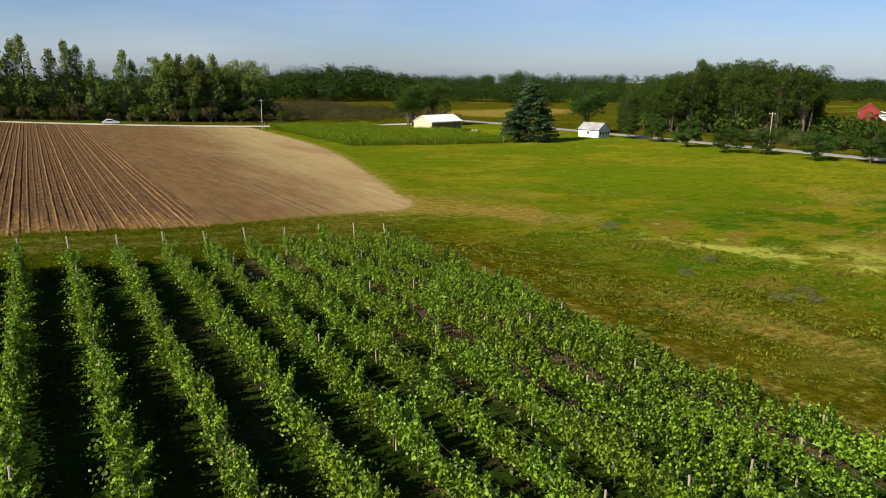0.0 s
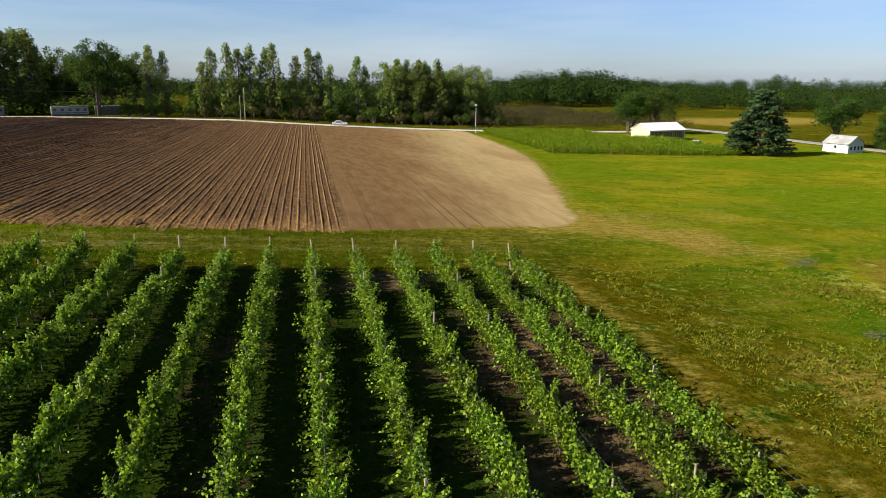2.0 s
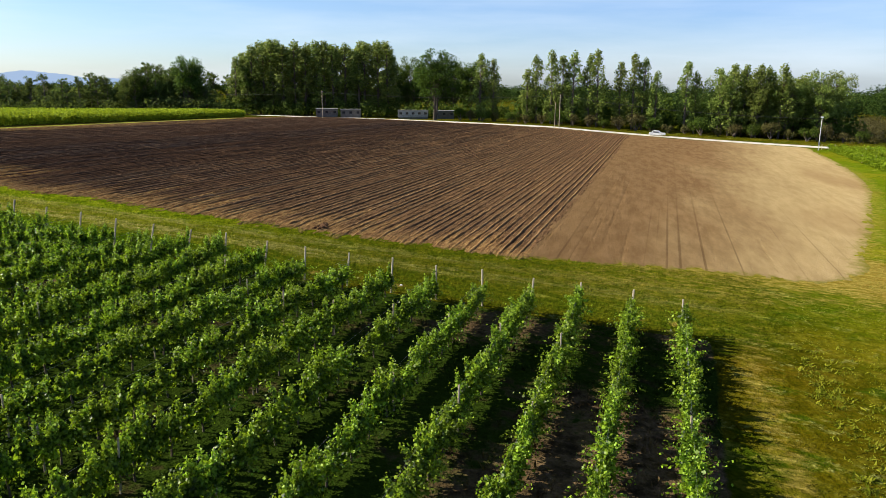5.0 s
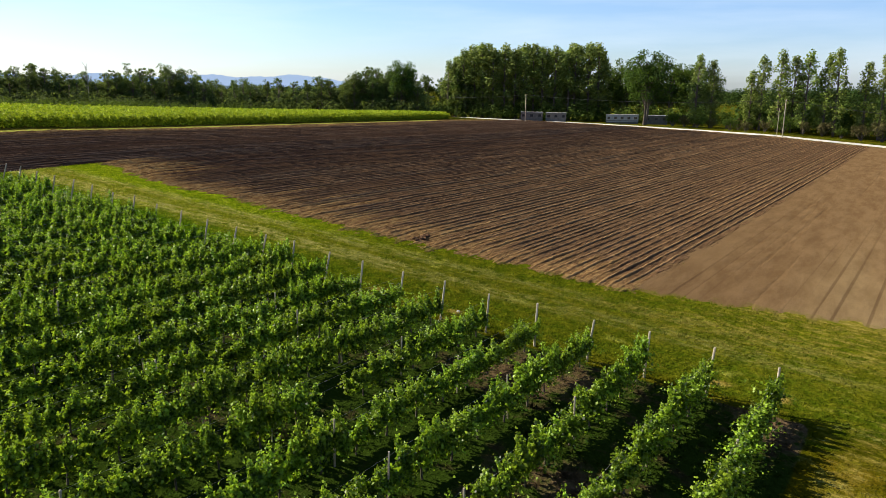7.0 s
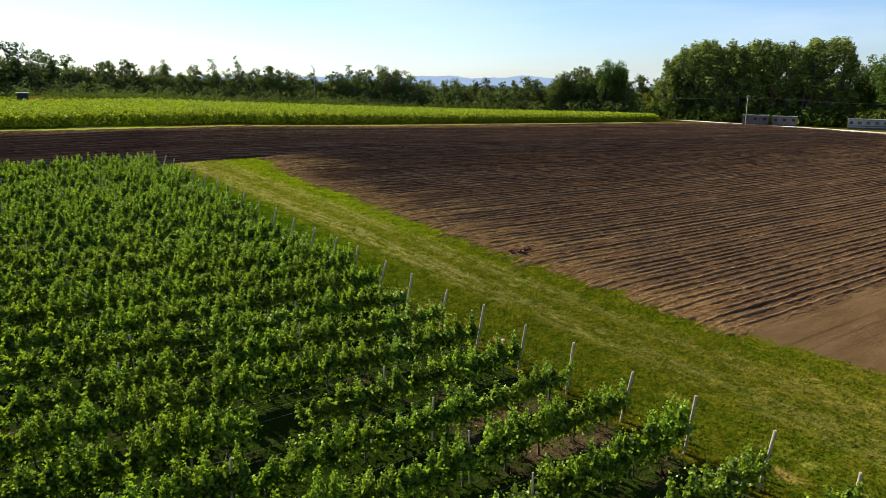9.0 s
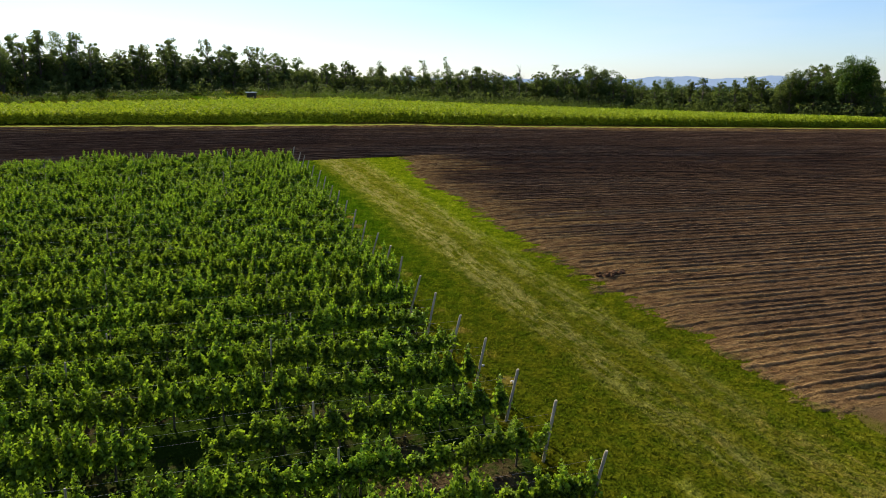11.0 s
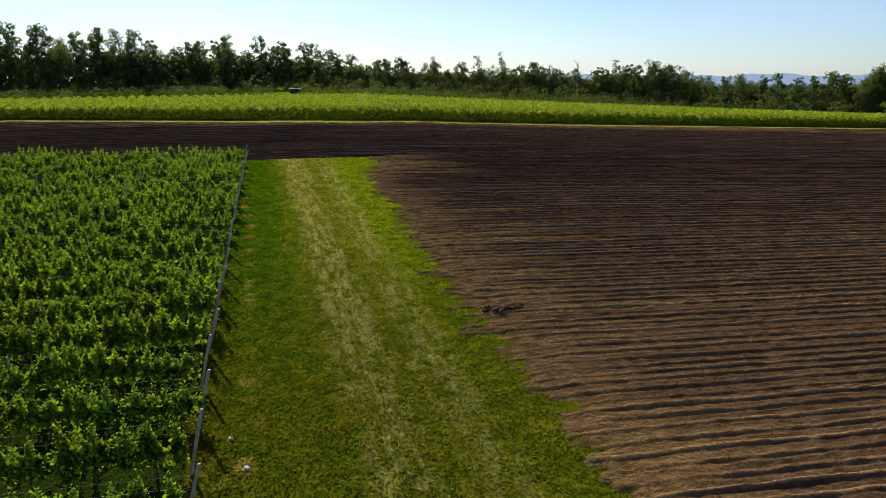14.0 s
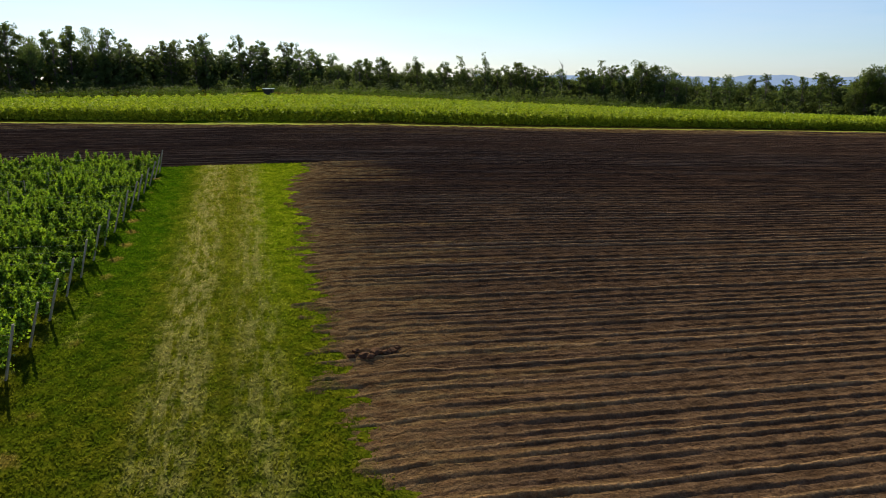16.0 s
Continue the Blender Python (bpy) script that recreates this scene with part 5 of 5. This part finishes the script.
def solid(name, parent, material, *boxes, label=""):
    """A part from boxes (x0, x1, y0, y1, z0, z1) in its thing's own axes."""
    bm = bmesh.new()
    for b in boxes:
        box(bm, *b)
    me = bm_mesh(name, bm, material)
    return under(name, me, parent, label)


def prism(name, parent, material, profile, y0, y1, label=""):
    """A part with that outline in x and z, from y0 to y1."""
    bm = bmesh.new()
    a, b = [bm.verts.new((x, y0, z)) for x, z in profile], [bm.verts.new((x, y1, z)) for x, z in profile]
    bm.faces.new(a), bm.faces.new(b[::-1])
    for i in range(len(a)):
        j = (i + 1) % len(a)
        bm.faces.new((a[j], a[i], b[i], b[j]))
    bmesh.ops.recalc_face_normals(bm, faces=bm.faces[:])
    return under(name, bm_mesh(name, bm, material), parent, label)


def gable_roof(parent, w, l, eave, ridge, over, thick, material, label=""):
    """Two roof slopes over a house of width w (x) and length l (y), centred."""
    k = (ridge - eave) / (w / 2)
    for s in (-1, 1):
        prism("roof_slope", parent, material, [(0, ridge + thick), (0, ridge), (s * (w / 2 + over), eave - k * over), (s * (w / 2 + over), eave - k * over + thick)], -l / 2 - over, l / 2 + over, label)


def gable_wall(parent, w, y, eave, ridge, thick, material, name="gable_wall", label=""):
    prism(name, parent, material, [(-w / 2, -0.4), (w / 2, -0.4), (w / 2, eave), (0, ridge), (-w / 2, eave)], y - thick / 2, y + thick / 2, label)


# white-roofed barn; x across, y along
ang = 10.0
ux, uy = math.cos(radians(ang)), math.sin(radians(ang))
bx0, by0 = 111.0 + 6.0 * ux - 4.0 * uy, 179.8 + 6.0 * uy + 4.0 * ux
barn = empty("barn", pose(bx0, by0, ground_z(bx0, by0), 0, 0, ang - 90))
tagged(barn, "cream-sided barn with bright white metal roof", "barn")
gable_wall(barn, 8, -6, 2.9, 4.6, 0.2, M_CREAM)
gable_wall(barn, 8, 6, 2.9, 4.6, 0.2, M_CREAM)
gable_roof(barn, 8, 12, 2.9, 4.6, 0.35, 0.12, M_WHITEMETAL)
solid("side_wall", barn, M_CREAM, (-4.0, -3.85, -5.88, 5.88, -0.4, 2.85))
solid("inner_wall", barn, M_OLDWOOD, (3.0, 3.15, -5.88, 5.88, -0.4, 2.6))
for i in range(7):
    yy = -5.8 + 11.6 * i / 6
    solid("post", barn, M_OLDWOOD, (3.82, 3.98, yy - 0.08, yy + 0.08, -0.4, 2.8))
solid("eave_beam", barn, M_CREAM, (3.8, 4.0, -5.88, 5.88, 2.45, 2.8))
for i in range(15):
    yy = -5.5 + 11 * i / 14
    solid("batten", barn, M_CREAM, (3.16, 3.2, yy - 0.05, yy + 0.05, -0.2, 2.4))

# little white house
hx, hy = 144.0, 147.2
house = empty("house", pose(hx, hy, ground_z(hx, hy), 0, 0, 12) @ Matrix.Scale(0.92, 4))
tagged(house, "small white house with worn grey roof", "house")
solid("side_wall", house, M_WHITEPAINT, (-3.0, -2.85, -3.4, 3.4, -0.4, 2.4))
solid("side_wall", house, M_WHITEPAINT, (2.85, 3.0, -3.4, 3.4, -0.4, 2.4))
gable_wall(house, 6, -3.5, 2.4, 4.2, 0.18, M_WHITEPAINT)
gable_wall(house, 6, 3.5, 2.4, 4.2, 0.18, M_WHITEPAINT)
gable_roof(house, 6, 7, 2.4, 4.2, 0.3, 0.12, M_GREYROOF)
for xx in (-1.9, -0.5, 0.9, 2.1):
    w = solid("window", house, M_WHITEPAINT, (xx - 0.42, xx + 0.42, -3.64, -3.59, 0.75, 1.85))
    solid("pane", w, M_DARKGLASS, (xx - 0.32, xx + 0.32, -3.66, -3.635, 0.85, 1.75))
w = solid("window", house, M_WHITEPAINT, (-3.05, -3.0, -0.45, 0.45, 1.0, 1.9))
solid("pane", w, M_DARKGLASS, (-3.07, -3.045, -0.35, 0.35, 1.1, 1.8))
shed = empty("garden_shed", pose(113.5, 161.5, ground_z(113.5, 161.5), 0, 0, 15))
tagged(shed, "small weathered white garden shed by the vines", "shed")
solid("wall", shed, M_WHITEPAINT, (-0.9, 0.9, -0.8, 0.8, -0.2, 1.3))
gable_roof(shed, 1.8, 1.6, 1.3, 1.75, 0.2, 0.08, M_GREYROOF)

# red barn beyond the wood
rb = empty("red_barn", pose(299, 153, ground_z(299, 153), 0, 0, -62) @ Matrix.Scale(0.72, 4))
tagged(rb, "red and white farm barn with rusty roof", "barn")
solid("wall", rb, M_WHITEPAINT, (-5, 5, -7, 7, -0.5, 5.0))
gable_wall(rb, 10, -7.1, 5.0, 8.8, 0.2, M_REDPAINT, "gable", "barn-red painted gable")
gable_wall(rb, 10, 7.1, 5.0, 8.8, 0.2, M_REDPAINT, "gable", "barn-red painted gable")
gable_roof(rb, 10, 14.4, 5.0, 8.8, 0.4, 0.15, M_REDROOF)
solid("lean_to", rb, M_WHITEPAINT, (5, 11, -7, 5, -0.5, 3.2))
prism("lean_to_roof", rb, M_WHITEMETAL, [(5.0, 4.7), (11.4, 3.2), (11.4, 3.35), (5.0, 4.85)], -7.3, 5.3)
solid("doorway", rb, M_REDPAINT, (-1.4, 1.4, -7.24, -7.2, -0.2, 3.2))


M_OLDWHITE = plain_material("chalky old white paint", (0.30, 0.30, 0.28), (0.42, 0.42, 0.39), 0.8, 0.8, bump=0.15)


def trailer(x, y, turn, length, label, material, door=True):
    t = empty("trailer", pose(x, y, ground_z(x, y), 0, 0, turn))
    tagged(t, label, "trailer")
    h = length / 2
    bm = bmesh.new()
    box(bm, -h, h, -1.25, 1.25, 0.55, 3.0)
    bmesh.ops.bevel(bm, geom=bm.edges[:], offset=0.12, segments=2, affect="EDGES")
    under("body", bm_mesh("body", bm, material), t)
    solid("roof", t, M_DULLROOF, (-h - 0.1, h + 0.1, -1.35, 1.35, 3.02, 3.14))
    solid("skirt", t, M_GREYSIDING, (-h + 0.1, h - 0.1, -1.2, 1.2, -0.5, 0.56))
    solid("stripe", t, M_GREYSIDING, (-h + 0.15, h - 0.15, -1.275, -1.252, 0.95, 1.15))
    k = int(length / 2.0)
    for i in range(k):
        xx = -h + 1.0 + (length - 2.0) * i / (k - 1)
        w = solid("window", t, material, (xx - 0.55, xx + 0.55, -1.29, -1.252, 1.5, 2.45))
        solid("pane", w, M_DARKGLASS, (xx - 0.48, xx + 0.48, -1.305, -1.288, 1.57, 2.38))
    return t


trailer(-53.6, 265.5, 18, 11, "dull white long house trailer under the maple", M_OLDWHITE)
trailer(-43.0, 270.0, 16, 7.5, "pale grey trailer behind the maple", M_GREYSIDING)
trailer(-80.0, 248.0, 23, 7.5, "grey metal trailer beside the road", M_GREYSIDING)
trailer(-72.4, 251.4, 23, 7.0, "white and grey trailer beside the road", M_GREYSIDING)

hut = empty("field_hut", pose(-181.5, 64, ground_z(-181.5, 64) - 0.9, 0, 0, 75))
tagged(hut, "dark field hut with bright white roof", "hut")
solid("wall", hut, M_TARRED, (-1.2, 1.2, -1.0, 1.0, -0.3, 2.5))
solid("roof", hut, M_WHITEMETAL, (-1.45, 1.45, -1.25, 1.25, 2.52, 2.72))

# silver car on the road
cx, cy = 31.0, 221.6
car = empty("car", pose(cx, cy, ground_z(cx, cy) + 0.17, 0, 0, -9))
tagged(car, "silver car standing on the gravel road", "car")
bm = bmesh.new()
prof = [(-2.25, 0.30), (2.25, 0.30), (2.28, 0.62), (2.05, 0.78), (1.05, 0.88), (0.35, 1.38), (-1.05, 1.42), (-1.75, 0.95), (-2.22, 0.88)]
sides = []
for yy, k in ((-0.86, 0.95), (-0.74, 1.0), (0.74, 1.0), (0.86, 0.95)):
    sides.append([bm.verts.new((px_ * (0.985 if k < 1 else 1), yy * (0.82 if pz_ > 1.2 else 1), 0.30 + (pz_ - 0.30) * k)) for px_, pz_ in prof])
for a, b in zip(sides, sides[1:]):
    for i in range(len(prof)):
        j = (i + 1) % len(prof)
        bm.faces.new((a[i], a[j], b[j], b[i]))
bm.faces.new(sides[0][::-1]), bm.faces.new(sides[-1])
bmesh.ops.recalc_face_normals(bm, faces=bm.faces[:])
under("body", bm_mesh("body", bm, M_SILVER), car)
for yy in (-0.875, 0.865):
    solid("side_window", car, M_DARKGLASS, (-1.2, 0.55, yy - 0.03, yy + 0.04, 0.92, 1.22))
for xx in (-1.4, 1.4):
    for yy in (-0.8, 0.8):
        tv, tf = tubes([([(xx, yy - 0.1, 0.32), (xx, yy + 0.1, 0.32)], (0.32, 0.32))], 14)
        wheel = under("wheel", mesh_from("wheel", tv, tf, M_RUBBER), car)
        tv, tf = tubes([([(xx, yy - 0.11, 0.32), (xx, yy + 0.11, 0.32)], (0.19, 0.19))], 10)
        under("rim", mesh_from("rim", tv, tf, M_SILVER), wheel)


# ---- poles and wires ----
def utility_pole(x, y, tall, label, arm=True, thick=0.14, material=None):
    e = empty("utility_pole", pose(x, y, ground_z(x, y)))
    tagged(e, label, "pole", "utility poles")
    tv, tf = tubes([([(0, 0, -0.4), (0, 0, tall * 0.5), (0.02, 0, tall)], (thick, thick * 0.9, thick * 0.75))], 8)
    under("shaft", mesh_from("shaft", tv, tf, material or M_POST), e)
    if arm:
        solid("crossarm", e, M_POST, (-0.06, 0.06, -0.8, 0.8, tall - 0.5, tall - 0.38))
        for yy in (-0.7, 0.0, 0.7):
            solid("insulator", e, M_WHITEPAINT, (-0.05, 0.05, yy - 0.05, yy + 0.05, tall - 0.38, tall - 0.22))
    return e


POLES = [(-150, 262, 9.0), (-74, 230.5, 8.8), (3.6, 220.5, 9.8)]
for x, y, h in POLES:
    utility_pole(x, y, h, "tall weathered wooden utility pole by the road")
utility_pole(2.4, 219.5, 7.5, "thin leaning prop pole beside the utility pole", False, 0.08)
utility_pole(150.5, 98.0, 9.0, "wooden utility pole in the orchard by the lane", True)
lamp = utility_pole(68.6, 204.2, 7.9, "slim grey yard light pole at the field corner", False, 0.11, M_CONCRETE)
solid("lamp_head", lamp, M_WHITEPAINT, (-0.3, 0.3, -0.2, 0.2, 7.85, 8.15))
solid("meter_box", lamp, M_GREYSIDING, (-0.2, 0.2, -0.35, -0.1, 1.2, 1.9))
for (xa, ya, ha), (xb, yb, hb) in zip(POLES, POLES[1:] + [(68.6, 204.2, 7.9)]):
    za_, zb_ = ground_z(xa, ya) + ha - 0.25, ground_z(xb, yb) + hb - 0.25
    for off in (-0.7, 0.7):
        pts = [(xa + (xb - xa) * t, ya + (yb - ya) * t + off, za_ + (zb_ - za_) * t - 4 * 1.3 * t * (1 - t)) for t in np.linspace(0, 1, 14)]
        tv, tf = tubes([(pts, [0.02] * 14)], 4)
        tagged(new("power_line", mesh_from("power_line", tv, tf, M_RUBBER)), "thin sagging power line between poles", "cable", "power lines")
for i in range(4):
    x, y = 69.5 + i * 1.6, 205 + 0.4 * i
    ob = new("fence_post", LINE_POST[i % 3])
    ob.matrix_world = pose(x, y, ground_z(x, y)) @ Matrix.Diagonal((1.5, 1.5, 0.9, 1))
    tagged(ob, "pale wooden fence post at the vine field corner", "post", "corner fence posts")

# small things on the grass strip
def lump(name, x, y, rad, material, label, category, seed):
    bm = bmesh.new()
    bmesh.ops.create_icosphere(bm, subdivisions=2, radius=rad)
    r = np.random.RandomState(seed)
    for v in bm.verts:
        v.co *= r.uniform(0.62, 1.3) if name == "soil_clod" else r.uniform(0.8, 1.15)
        v.co.z *= 0.65
    ob = new(name, bm_mesh(name, bm, material))
    ob.matrix_world = pose(x, y, ground_z(x, y) + rad * 0.35 + (0.1 if name == "soil_clod" else 0), 0, 0, seed * 47)
    return tagged(ob, label, category, "soil clods" if name == "soil_clod" else "")


lump("stone", 9.4, 50.1, 0.10, M_CONCRETE, "whitish stone lying on the mown grass", "stone", 1)
lump("stone", 7.6, 49.6, 0.08, M_CONCRETE, "pale grey stone beside an end post", "stone", 2)
M_CLOD = plain_material("turned damp soil", (0.045, 0.025, 0.016), (0.130, 0.074, 0.040), 6.0, 1.0, bump=0.9, spec=0.0, depth=0.06)
cr = np.random.RandomState(17)
for i in range(9):
    lump("soil_clod", -0.9 + cr.normal(0, 0.22), 61.1 + 0.24 * i, cr.uniform(0.13, 0.27), M_CLOD, "large dark soil clod at the field edge", "clod", 30 + i)
